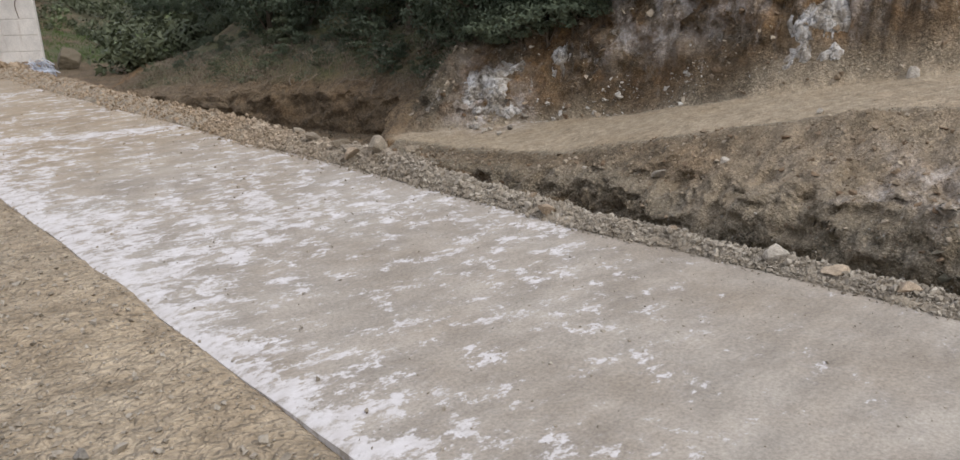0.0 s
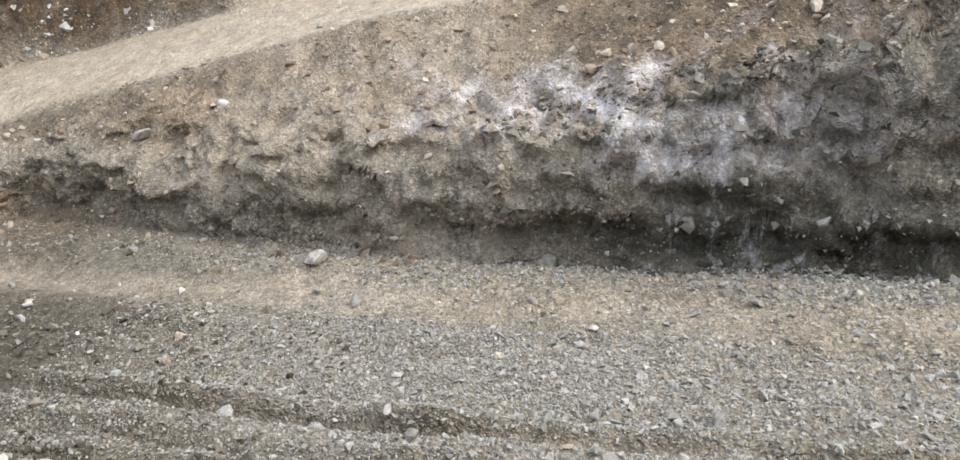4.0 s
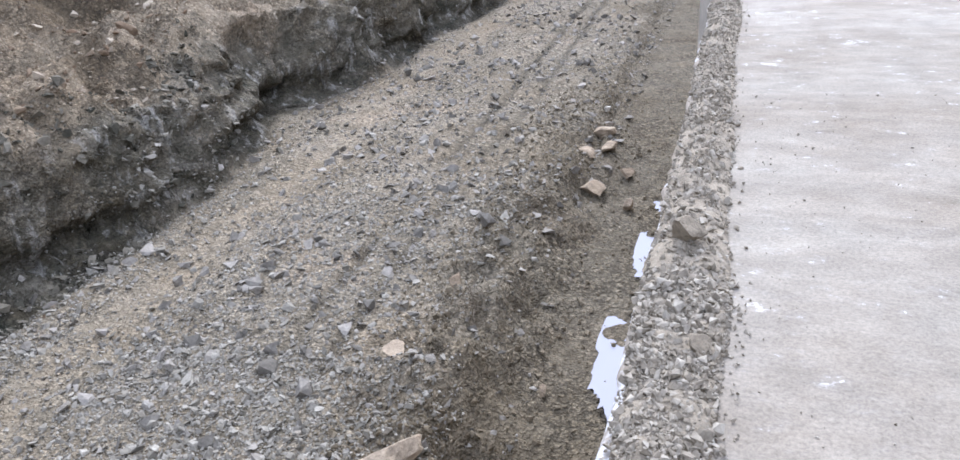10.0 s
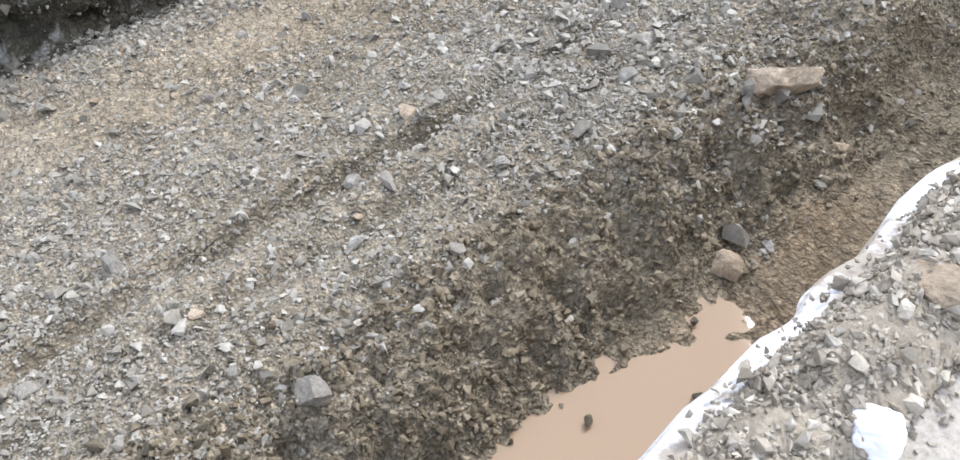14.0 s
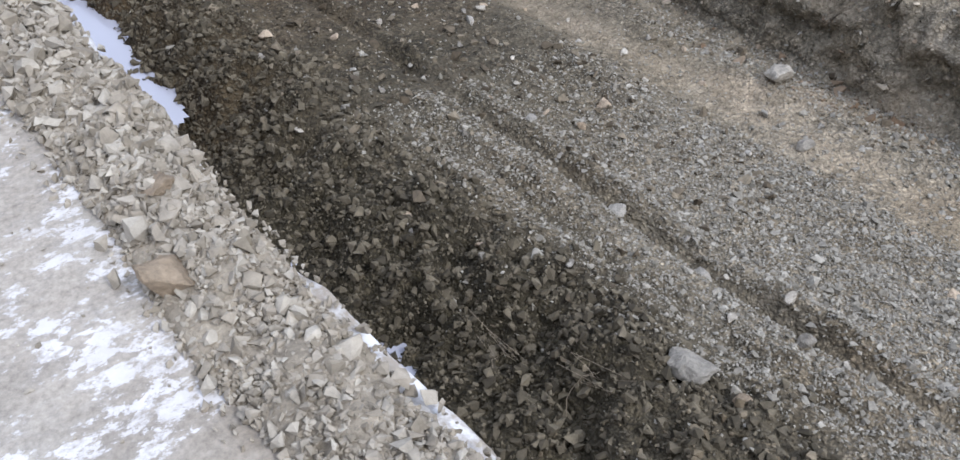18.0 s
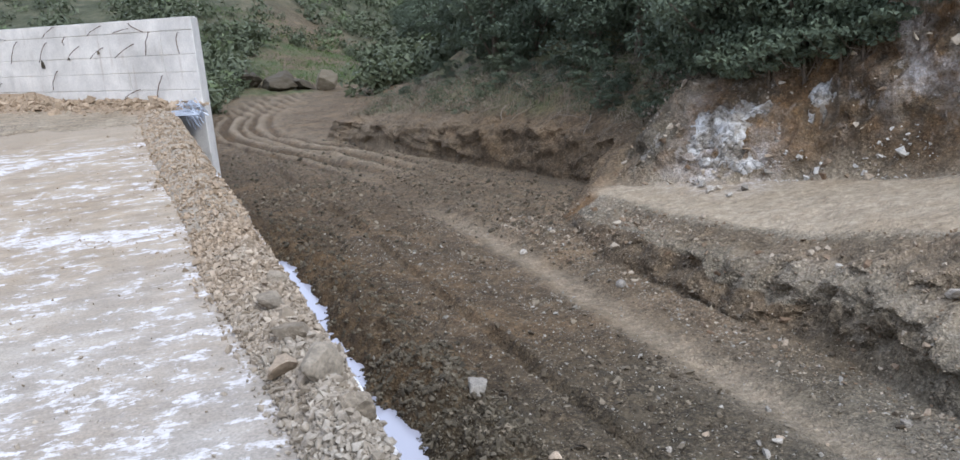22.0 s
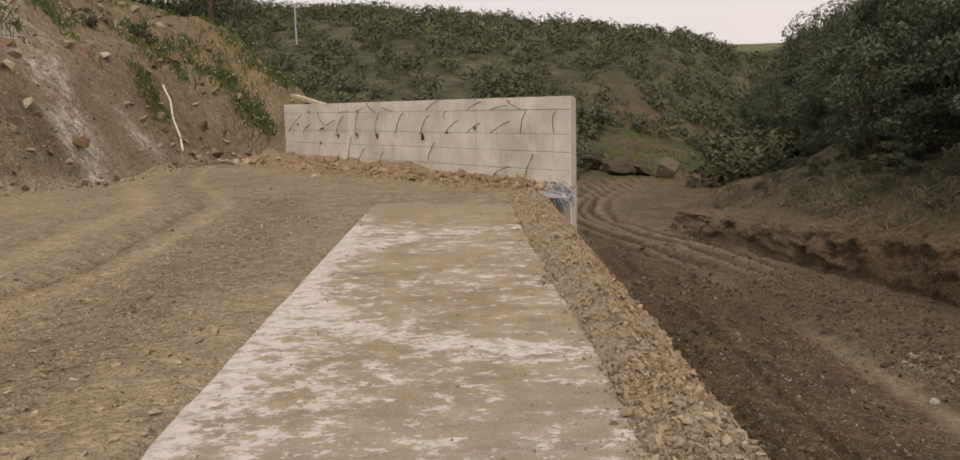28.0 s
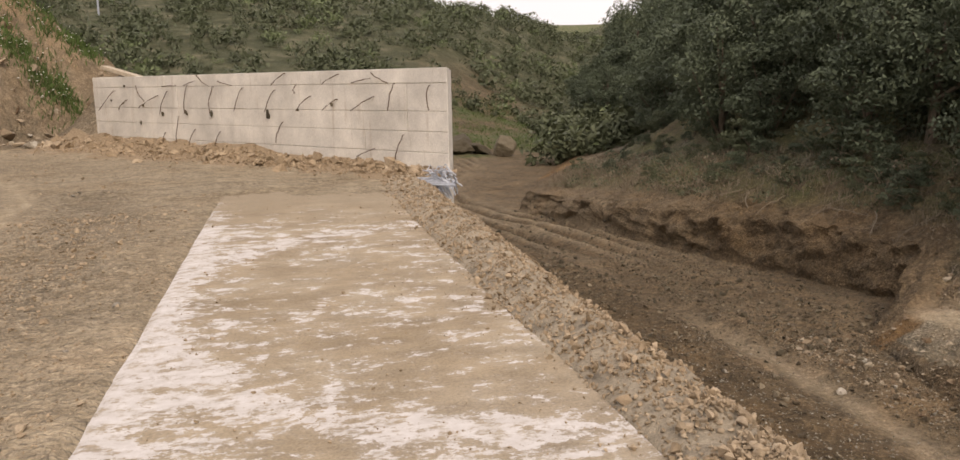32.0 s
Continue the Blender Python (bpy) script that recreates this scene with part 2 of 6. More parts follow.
    rise = step(y, 48, 190) ** 0.85
    slope = ridge * rise - 3.6 + 2.2 * fbm(x * 0.02, y * 0.02, 4, 51) * rise
    wide = step(-x + y * 0.44 - 20, -9, 12)
    big = np.where(y > 30, np.maximum(out, slope * wide + out * (1 - wide)), out)
    mix = step(y, 32, 60)
    out = out * (1 - mix) + big * mix
    beyond = step(y, 200, 330)
    meadow = 46 + 5 * fbm(x * 0.004, y * 0.004, 2, 61)
    out = out * (1 - beyond) + beyond * (-8 + (meadow + 8) * step(y, 330, 700))
    if rough:
        fine = (1 - far) * (0.03 * fbm(x * 6, y * 6, 3, 71) + 0.035 * fbm(x * 1.7, y * 1.7, 2, 72))
        fine = fine * np.where((x < 0) & (x > -13), 0.4, 1.0)
        out = out + fine
    return out


def ground_z(x, y):
    return float(height(np.array([x]), np.array([y]))[0])


def surface(x, y):
    """Places on the ground with the cut faces' crags: x, z."""
    z = height(x, y)
    rf, rc, ru, rt = (np.interp(y, R_Y, v) for v in (FOOT_X, CUT_X, UP_X, TOP_X))
    near = 1 - step(np.hypot(x, y - 5), 25, 40)
    low = step(x, rf - 0.1, rf + 0.15) * (1 - step(x, rc + 0.3, rc + 1.2)) * np.where(y > 13.5, 0.75, 0.8) * np.clip(np.interp(y, R_Y, CUT_UP) / 0.6, 0.1, 1)
    crag = np.maximum(low, 0.9 * step(x, ru + 0.1, ru + 0.5) * (1 - step(x, rt - 0.2, rt + 0.8))) * near
    coarse = 1 - 2 * np.abs(fbm(y * 0.8, z * 1.9, 3, 35))
    ledge = 1 - 2 * np.abs(fbm(y * 2.7 + x, z * 3.3 - x, 3, 36))
    chip = 1 - 2 * np.abs(fbm(y * 7.5, z * 10 + x * 3, 2, 38))
    px = x - crag * (0.34 * coarse + 0.2 * ledge + 0.08 * chip - 0.25)
    over = z - np.interp(y, BED_Y, BED_Z)
    hollow = np.exp(-(((over - 0.16) / 0.17) ** 2)) * step(x, rf - 0.05, rf + 0.1) * (1 - step(x, rc, rc + 0.2))
    px = px + hollow * near * step(-y, -1, 1.5) * 0.5 * np.clip(0.55 + 0.9 * fbm(y * 0.9, y * 0, 3, 47), 0, 1)
    slope = np.maximum(crag, 0.6 * step(x, rf, rf + 0.3) * (1 - step(x, rt, rt + 1)) * near)
    lx = np.interp(y, R_Y, LOW_X)
    slope = slope * (1 - step(x, lx - 0.2, lx) * (1 - step(x, ru, ru + 0.3)))
    z = z + slope * (0.12 * fbm(x * 4, y * 4, 3, 37) + 0.06 * (1 - 2 * np.abs(fbm(x * 8, y * 8, 2, 39))))
    lumpy = step(x, rc, rc + 0.8) * (1 - step(x, lx - 0.8, lx)) * step(-y, 2, 5) * near
    z = z + lumpy * (0.7 * (1 - 2 * np.abs(fbm(x * 0.7, y * 0.6, 5, 40))) - 0.3)
    return px, z


# ---- materials ----
def material(name, rough=0.9, metal=0.0):
    m = bpy.data.materials.new(name)
    m.use_nodes = True
    b = m.node_tree.nodes["Principled BSDF"]
    b.inputs["Roughness"].default_value, b.inputs["Metallic"].default_value = rough, metal
    b.inputs["Specular IOR Level"].default_value = 0.25
    return m, m.node_tree.nodes, m.node_tree.links, b


def noise_node(n, l, coords, scale, detail=4, rough=0.6):
    t = n.new("ShaderNodeTexNoise")
    t.inputs["Scale"].default_value, t.inputs["Detail"].default_value, t.inputs["Roughness"].default_value = scale, detail, rough
    if coords is not None:
        l.new(coords, t.inputs["Vector"])
    return t.outputs["Fac"]


def ramp_node(n, l, fac, stops):
    r = n.new("ShaderNodeValToRGB")
    e = r.color_ramp.elements
    while len(e) < len(stops):
        e.new(0.5)
    for k, (p, c) in zip(e, stops):
        k.position, k.color = p, (*c, 1) if len(c) == 3 else c
    l.new(fac, r.inputs[0])
    return r.outputs[0]


def grey(v):
    return (v, v, v)


def mix_node(n, l, fac, a, b, blend="MIX"):
    m = n.new("ShaderNodeMix")
    m.data_type, m.blend_type = "RGBA", blend
    for sock, v in ((m.inputs[0], fac), (m.inputs[6], a), (m.inputs[7], b)):
        if isinstance(v, (int, float)):
            sock.default_value = v
        elif isinstance(v, tuple):
            sock.default_value = (*v, 1)
        else:
            l.new(v, sock)
    return m.outputs[2]


def math_node(n, l, op, a, b=0.0):
    m = n.new("ShaderNodeMath")
    m.operation = op
    for sock, v in zip(m.inputs, (a, b)):
        if isinstance(v, (int, float)):
            sock.default_value = v
        else:
            l.new(v, sock)
    return m.outputs[0]


def bump_node(n, l, b, heightmap, strength, distance=0.02):
    k = n.new("ShaderNodeBump")
    k.inputs["Strength"].default_value, k.inputs["Distance"].default_value = strength, distance
    l.new(heightmap, k.inputs["Height"])
    l.new(k.outputs[0], b.inputs["Normal"])


def coords_of(n, l, scale=None):
    g = n.new("ShaderNodeNewGeometry").outputs["Position"]
    if scale is None:
        return g
    mp = n.new("ShaderNodeMapping")
    mp.inputs["Scale"].default_value = scale
    l.new(g, mp.inputs["Vector"])
    return mp.outputs[0]


def ground_material():
    m, n, l, b = material("earth", 0.95)
    pos = coords_of(n, l)
    zone = n.new("ShaderNodeVertexColor")
    zone.layer_name = "zone"
    soil = n.new("ShaderNodeSeparateColor")
    l.new(zone.outputs["Color"], soil.inputs[0])
    zone2 = n.new("ShaderNodeVertexColor")
    zone2.layer_name = "cover"
    cover = n.new("ShaderNodeSeparateColor")
    l.new(zone2.outputs["Color"], cover.inputs[0])
    fine, mid, big = noise_node(n, l, pos, 28, 5, 0.7), noise_node(n, l, pos, 5, 5), noise_node(n, l, pos, 0.7, 4)
    warp = n.new("ShaderNodeVectorMath")
    warp.operation = "MULTIPLY_ADD"
    jit = n.new("ShaderNodeTexNoise")
    jit.inputs["Scale"].default_value = 14
    l.new(pos, jit.inputs["Vector"])
    l.new(jit.outputs["Color"], warp.inputs[0])
    warp.inputs[1].default_value = (0.05, 0.05, 0.05)
    l.new(pos, warp.inputs[2])
    cells = []
    for scale in (17, 42):
        v = n.new("ShaderNodeTexVoronoi")
        v.inputs["Scale"].default_value = scale
        l.new(warp.outputs[0], v.inputs["Vector"])
        cell = n.new("ShaderNodeSeparateColor")
        l.new(v.outputs["Color"], cell.inputs[0])
        cells.append((v.outputs["Distance"], cell.outputs[0]))
    pick = ramp_node(n, l, math_node(n, l, "ADD", math_node(n, l, "MULTIPLY", cells[0][1], 0.45), math_node(n, l, "MULTIPLY", cells[1][1], 0.55)), ((0.1, grey(0.55)), (0.5, grey(0.95)), (0.9, grey(1.5))))
    # Cell borders darkened: shade of the crevices between pebbles, put into the colour.
    gap_shade = ramp_node(n, l, math_node(n, l, "ADD", math_node(n, l, "MULTIPLY", cells[0][0], 0.5), math_node(n, l, "MULTIPLY", cells[1][0], 0.5)), ((0.25, grey(1.1)), (0.62, grey(0.45))))
    stony = mix_node(n, l, 1.0, pick, gap_shade, "MULTIPLY")
    stony = mix_node(n, l, ramp_node(n, l, noise_node(n, l, pos, 1.7, 5, 0.65), ((0.36, grey(0.25)), (0.6, grey(1)))), (0.8, 0.8, 0.8), stony)
    hue = ramp_node(n, l, noise_node(n, l, pos, 0.55, 6, 0.65), ((0.28, (0.74, 0.67, 0.57)), (0.42, (1.0, 0.96, 0.89)), (0.55, (1.0, 1.0, 0.98)), (0.7, (1.3, 1.23, 1.16))))
    clot = ramp_node(n, l, noise_node(n, l, pos, 3.2, 6, 0.7), ((0.3, (0.6, 0.55, 0.48)), (0.5, (1.0, 0.98, 0.95)), (0.7, (1.25, 1.22, 1.18))))
    hue = mix_node(n, l, 0.85, hue, clot, "MULTIPLY")
    lumps = math_node(n, l, "SUBTRACT", 1.0, math_node(n, l, "ADD", math_node(n, l, "MULTIPLY", cells[0][0], 0.6), math_node(n, l, "MULTIPLY", cells[1][0], 0.4)))
    gravel = ramp_node(n, l, fine, ((0.28, (0.23, 0.2, 0.155)), (0.5, (0.335, 0.296, 0.236)), (0.72, (0.44, 0.397, 0.327))))
    tone = ramp_node(n, l, big, ((0.3, (0.84, 0.81, 0.74)), (0.7, (1.12, 1.1, 1.06))))
    gravel = mix_node(n, l, 1.0, gravel, tone, "MULTIPLY")
    gravel = mix_node(n, l, 1.0, mix_node(n, l, 0.8, gravel, hue, "MULTIPLY"), stony, "MULTIPLY")
    # Dark soil colour: damp earth, and the shade painted on slope and ruts.
    damp_shade = ramp_node(n, l, mid, ((0.3, (0.032, 0.0265, 0.0155)), (0.5, (0.068, 0.056, 0.034)), (0.7, (0.125, 0.103, 0.064))))
    damp_shade = mix_node(n, l, 1.0, damp_shade, stony, "MULTIPLY")
    red = ramp_node(n, l, mid, ((0.28, (0.085, 0.054, 0.028)), (0.5, (0.175, 0.108, 0.054)), (0.75, (0.29, 0.185, 0.098))))
    red = mix_node(n, l, ramp_node(n, l, big, ((0.5, grey(0)), (0.66, grey(1)))), red, (0.31, 0.19, 0.09))
    red = mix_node(n, l, 0.7, mix_node(n, l, 1.0, red, hue, "MULTIPLY"), stony, "MULTIPLY")
    track = ramp_node(n, l, mid, ((0.3, (0.35, 0.285, 0.2)), (0.7, (0.52, 0.435, 0.32))))
    track = mix_node(n, l, 0.35, mix_node(n, l, 0.6, track, hue, "MULTIPLY"), stony, "MULTIPLY")
    rock = ramp_node(n, l, noise_node(n, l, coords_of(n, l, (1, 1, 2.2)), 2.6, 6, 0.65), ((0.32, (0.036, 0.04, 0.029)), (0.5, (0.125, 0.112, 0.08)), (0.7, (0.31, 0.275, 0.22))))
    lime = ramp_node(n, l, noise_node(n, l, pos, 3.5, 6, 0.75), ((0.35, (0.24, 0.19, 0.14)), (0.48, (0.48, 0.41, 0.34)), (0.6, (0.74, 0.68, 0.62))))
    runs = noise_node(n, l, coords_of(n, l, (2.2, 2.2, 0.45)), 1.6, 6, 0.7)
    rock = mix_node(n, l, ramp_node(n, l, runs, ((0.56, grey(0)), (0.62, grey(0.8)))), rock, (0.56, 0.53, 0.47))
    rock = mix_node(n, l, 0.8, rock, stony, "MULTIPLY")
    lime = mix_node(n, l, 0.5, lime, stony, "MULTIPLY")
    grass = ramp_node(n, l, mid, ((0.3, (0.03, 0.055, 0.018)), (0.55, (0.075, 0.115, 0.035)), (0.8, (0.15, 0.17, 0.06))))
    scrub = ramp_node(n, l, noise_node(n, l, pos, 0.35, 6, 0.7), ((0.35, (0.038, 0.044, 0.022)), (0.52, (0.08, 0.083, 0.045)), (0.7, (0.17, 0.155, 0.1))))
    col = mix_node(n, l, soil.outputs[0], gravel, damp_shade)
    col = mix_node(n, l, soil.outputs[1], col, red)
    col = mix_node(n, l, soil.outputs[2], col, track)
    edge = math_node(n, l, "MULTIPLY", cover.outputs[0], ramp_node(n, l, noise_node(n, l, pos, 1.3, 5), ((0.36, grey(0)), (0.56, grey(1)))))
    col = mix_node(n, l, edge, col, rock)
    limy = math_node(n, l, "MULTIPLY", cover.outputs[1], ramp_node(n, l, noise_node(n, l, pos, 0.9, 5), ((0.42, grey(0)), (0.56, grey(1)))))
    col = mix_node(n, l, limy, col, lime)
    green = math_node(n, l, "MULTIPLY", cover.outputs[2], ramp_node(n, l, noise_node(n, l, pos, 0.8, 5), ((0.3, grey(0)), (0.6, grey(1)))))
    col = mix_node(n, l, green, col, grass)
    crumb = ramp_node(n, l, noise_node(n, l, pos, 11, 8, 0.8), ((0.3, grey(0.5)), (0.5, grey(1.0)), (0.7, grey(1.32))))
    col = mix_node(n, l, 0.9, col, crumb, "MULTIPLY")
    far = mix_node(n, l, zone.outputs["Alpha"], col, scrub)
    l.new(far, b.inputs["Base Color"])
    h = mix_node(n, l, 0.75, mix_node(n, l, 0.5, fine, mid), lumps)
    bump_node(n, l, b, h, 1.0, 0.075)
    return m


def stone_material(name, dark, light, tint, earthy=False):
    m, n, l, b = material(name, 0.9)
    geo = n.new("ShaderNodeNewGeometry")
    info = n.new("ShaderNodeObjectInfo")
    r = math_node(n, l, "FRACT", math_node(n, l, "ADD", geo.outputs["Random Per Island"], info.outputs["Random"]))
    base = ramp_node(n, l, r, ((0.0, dark), (0.45, tint), (0.85, light), (1.0, tuple(min(1, c * 1.15) for c in light))))
    spots = noise_node(n, l, geo.outputs["Position"], 22, 5, 0.7)
    col = mix_node(n, l, 1.0, base, ramp_node(n, l, spots, ((0.3, grey(0.62)), (0.7, grey(1.2)))), "MULTIPLY")
    if earthy:
        sep = n.new("ShaderNodeSeparateXYZ")
        l.new(geo.outputs["Position"], sep.inputs[0])
        way = math_node(n, l, "ADD", math_node(n, l, "MULTIPLY", sep.outputs[1], 0.12), math_node(n, l, "MULTIPLY", noise_node(n, l, geo.outputs["Position"], 1.2, 5), 0.8))
        col = mix_node(n, l, 1.0, col, ramp_node(n, l, way, ((0.45, (1.0, 1.0, 1.0)), (1.0, (1.1, 0.96, 0.82)))), "MULTIPLY")
    l.new(col, b.inputs["Base Color"])
    bump_node(n, l, b, noise_node(n, l, geo.outputs["Position"], 45, 4, 0.7), 0.5, 0.01)
    return m


def slab_material():
    m, n, l, b = material("dusty_concrete", 0.85)
    pos = coords_of(n, l)
    sep = n.new("ShaderNodeSeparateXYZ")
    l.new(pos, sep.inputs[0])
    def along_axis(axis, start, length):
        return math_node(n, l, "DIVIDE", math_node(n, l, "SUBTRACT", sep.outputs[axis], start), length)
    turned = n.new("ShaderNodeMapping")
    turned.inputs["Rotation"].default_value, turned.inputs["Scale"].default_value = (0, 0, radians(16)), (1.0, 1.3, 1)
    l.new(pos, turned.inputs["Vector"])
    north = ramp_node(n, l, math_node(n, l, "ADD", along_axis(1, -1.0, 10.0), math_node(n, l, "MULTIPLY", math_node(n, l, "SUBTRACT", noise_node(n, l, pos, 0.6, 4), 0.5), 0.8)), ((0.2, grey(0)), (0.65, grey(1))))
    cool = ramp_node(n, l, noise_node(n, l, pos, 0.9, 6, 0.65), ((0.3, (0.27, 0.228, 0.176)), (0.5, (0.335, 0.296, 0.244)), (0.72, (0.39, 0.357, 0.303))))
    warm = ramp_node(n, l, noise_node(n, l, pos, 1.1, 6, 0.65), ((0.3, (0.26, 0.2, 0.13)), (0.5, (0.325, 0.26, 0.18)), (0.72, (0.385, 0.325, 0.24))))
    dust = mix_node(n, l, north, cool, warm)
    silt = ramp_node(n, l, math_node(n, l, "ADD", along_axis(1, -12.0, 10.0), math_node(n, l, "MULTIPLY", noise_node(n, l, pos, 0.8, 5), 0.3)), ((0.15, grey(0.0)), (0.3, grey(1.0)), (0.85, grey(1.0)), (1.0, grey(0))))
    dust = mix_node(n, l, silt, dust, mix_node(n, l, 1.0, dust, (0.86, 0.85, 0.83), "MULTIPLY"))
    grit = ramp_node(n, l, noise_node(n, l, pos, 60, 5, 0.8), ((0.28, grey(0.62)), (0.5, grey(0.98)), (0.72, grey(1.3))))
    dust = mix_node(n, l, 1.0, dust, grit, "MULTIPLY")
    smear = ramp_node(n, l, noise_node(n, l, coords_of(n, l, (0.9, 1.6, 1)), 2.6, 7, 0.72), ((0.32, grey(0.76)), (0.68, grey(1.18))))
    dust = mix_node(n, l, 1.0, dust, smear, "MULTIPLY")
    broad = noise_node(n, l, pos, 0.55, 3)
    flakes = noise_node(n, l, turned.outputs[0], 4.8, 10, 0.72)
    crumbs = noise_node(n, l, coords_of(n, l, (1, 1.8, 1)), 16, 6, 0.75)
    patch = math_node(n, l, "ADD", math_node(n, l, "MULTIPLY", flakes, 0.56), math_node(n, l, "ADD", math_node(n, l, "MULTIPLY", broad, 0.2), math_node(n, l, "MULTIPLY", crumbs, 0.24)))
    rim = ramp_node(n, l, along_axis(0, -3.0, 2.0), ((0.12, grey(0.13)), (0.18, grey(0.075)), (0.28, grey(0.025)), (0.5, grey(0.0))))
    buried = ramp_node(n, l, math_node(n, l, "ADD", along_axis(1, 9.2, 5.0), math_node(n, l, "MULTIPLY", math_node(n, l, "SUBTRACT", noise_node(n, l, pos, 1.6, 7, 0.7), 0.5), 1.3)), ((0.3, grey(0)), (0.72, grey(1))))
    bare = ramp_node(n, l, along_axis(1, -6.5, 9.0), ((0.1, grey(0.065)), (0.42, grey(0.035)), (0.68, grey(0.008)), (0.8, grey(0.0))))
    arc = n.new("ShaderNodeVectorMath")
    arc.operation = "DISTANCE"
    arc.inputs[1].default_value = (-0.2, 7.6, 0)
    l.new(pos, arc.inputs[0])
    ringed = ramp_node(n, l, math_node(n, l, "MULTIPLY", arc.outputs["Value"], 0.1), ((0.235, grey(0)), (0.258, grey(0.06)), (0.275, grey(0.05)), (0.3, grey(0))))
    thin = math_node(n, l, "ADD", math_node(n, l, "MULTIPLY", north, 0.018), math_node(n, l, "ADD", math_node(n, l, "MULTIPLY", buried, 0.13), bare))
    patch = math_node(n, l, "SUBTRACT", math_node(n, l, "ADD", math_node(n, l, "ADD", patch, rim), ringed), thin)
    white = ramp_node(n, l, patch, ((0.513, grey(0)), (0.53, grey(0.9))))
    veil = ramp_node(n, l, patch, ((0.46, grey(0)), (0.56, grey(0.14))))
    scrape = ramp_node(n, l, noise_node(n, l, coords_of(n, l, (1.0, 1.4, 1)), 7.0, 7, 0.78), ((0.4, grey(0.1)), (0.5, grey(1))))
    white = math_node(n, l, "MAXIMUM", math_node(n, l, "MULTIPLY", white, scrape), veil)
    lime = ramp_node(n, l, noise_node(n, l, pos, 9, 6, 0.7), ((0.3, (0.5, 0.47, 0.445)), (0.7, (0.68, 0.66, 0.65))))
    col = mix_node(n, l, white, dust, lime)
    col = mix_node(n, l, math_node(n, l, "MULTIPLY", buried, 0.85), col, mix_node(n, l, 1.0, (0.29, 0.235, 0.165), grit, "MULTIPLY"))
    side = n.new("ShaderNodeNewGeometry")
    sn = n.new("ShaderNodeSeparateXYZ")
    l.new(side.outputs["Normal"], sn.inputs[0])
    raw = ramp_node(n, l, noise_node(n, l, pos, 5, 5), ((0.3, (0.58, 0.57, 0.56)), (0.7, (0.82, 0.81, 0.81))))
    soiled = math_node(n, l, "ADD", noise_node(n, l, pos, 3.5, 7, 0.7), ramp_node(n, l, along_axis(1, -9.0, 5.0), ((0.2, grey(0.09)), (0.9, grey(0.0)))))
    raw = mix_node(n, l, ramp_node(n, l, soiled, ((0.47, grey(0)), (0.56, grey(0.9)))), raw, (0.3, 0.25, 0.19))
    col = mix_node(n, l, ramp_node(n, l, sn.outputs[0], ((0.25, grey(0)), (0.5, grey(1)))), col, raw)
    chipped = math_node(n, l, "ADD", math_node(n, l, "MULTIPLY", sep.outputs[0], 2.0), math_node(n, l, "MULTIPLY", noise_node(n, l, pos, 5, 5), 0.35))
    col = mix_node(n, l, ramp_node(n, l, chipped, ((0.06, grey(0)), (0.1, grey(0.9)))), col, raw)
    l.new(col, b.inputs["Base Color"])
    bump_node(n, l, b, mix_node(n, l, 0.5, noise_node(n, l, pos, 55, 5, 0.75), patch), 0.5, 0.012)
    return m


def outcrop_material():
    m, n, l, b = material("craggy_limestone", 0.9)
    pos = coords_of(n, l)
    blot = noise_node(n, l, pos, 2.6, 8, 0.72)
    col = ramp_node(n, l, blot, ((0.32, (0.14, 0.115, 0.085)), (0.47, (0.3, 0.27, 0.225)), (0.57, (0.52, 0.505, 0.47)), (0.72, (0.7, 0.69, 0.67))))
    crack = n.new("ShaderNodeTexVoronoi")
    crack.feature = "DISTANCE_TO_EDGE"
    crack.inputs["Scale"].default_value = 5
    wn_ = n.new("ShaderNodeTexNoise")
    wn_.inputs["Scale"].default_value = 4
    l.new(pos, wn_.inputs["Vector"])
    l.new(mix_node(n, l, 0.3, pos, wn_.outputs["Color"]), crack.inputs["Vector"])
    col = mix_node(n, l, 1.0, col, ramp_node(n, l, crack.outputs["Distance"], ((0.0, grey(0.35)), (0.06, grey(1)))), "MULTIPLY")
    l.new(col, b.inputs["Base Color"])
    bump_node(n, l, b, mix_node(n, l, 0.5, noise_node(n, l, pos, 12, 8, 0.75), crack.outputs["Distance"]), 0.9, 0.06)
    return m


def concrete_material(name, base=(0.5, 0.48, 0.44)):
    m, n, l, b = material(name, 0.88)
    pos = coords_of(n, l)
    cloudy = ramp_node(n, l, noise_node(n, l, pos, 1.6, 5, 0.6), ((0.3, tuple(c * 0.78 for c in base)), (0.7, tuple(c * 1.18 for c in base))))
    runs = noise_node(n, l, coords_of(n, l, (5, 5, 0.5)), 1.5, 5, 0.65)
    col = mix_node(n, l, ramp_node(n, l, runs, ((0.58, grey(0)), (0.75, grey(0.45)))), cloudy, (0.33, 0.25, 0.17))
    col = mix_node(n, l, 1.0, col, ramp_node(n, l, noise_node(n, l, pos, 35, 5, 0.7), ((0.3, grey(0.86)), (0.7, grey(1.1)))), "MULTIPLY")
    l.new(col, b.inputs["Base Color"])
    bump_node(n, l, b, noise_node(n, l, pos, 30, 5, 0.7), 0.25, 0.01)
    return m


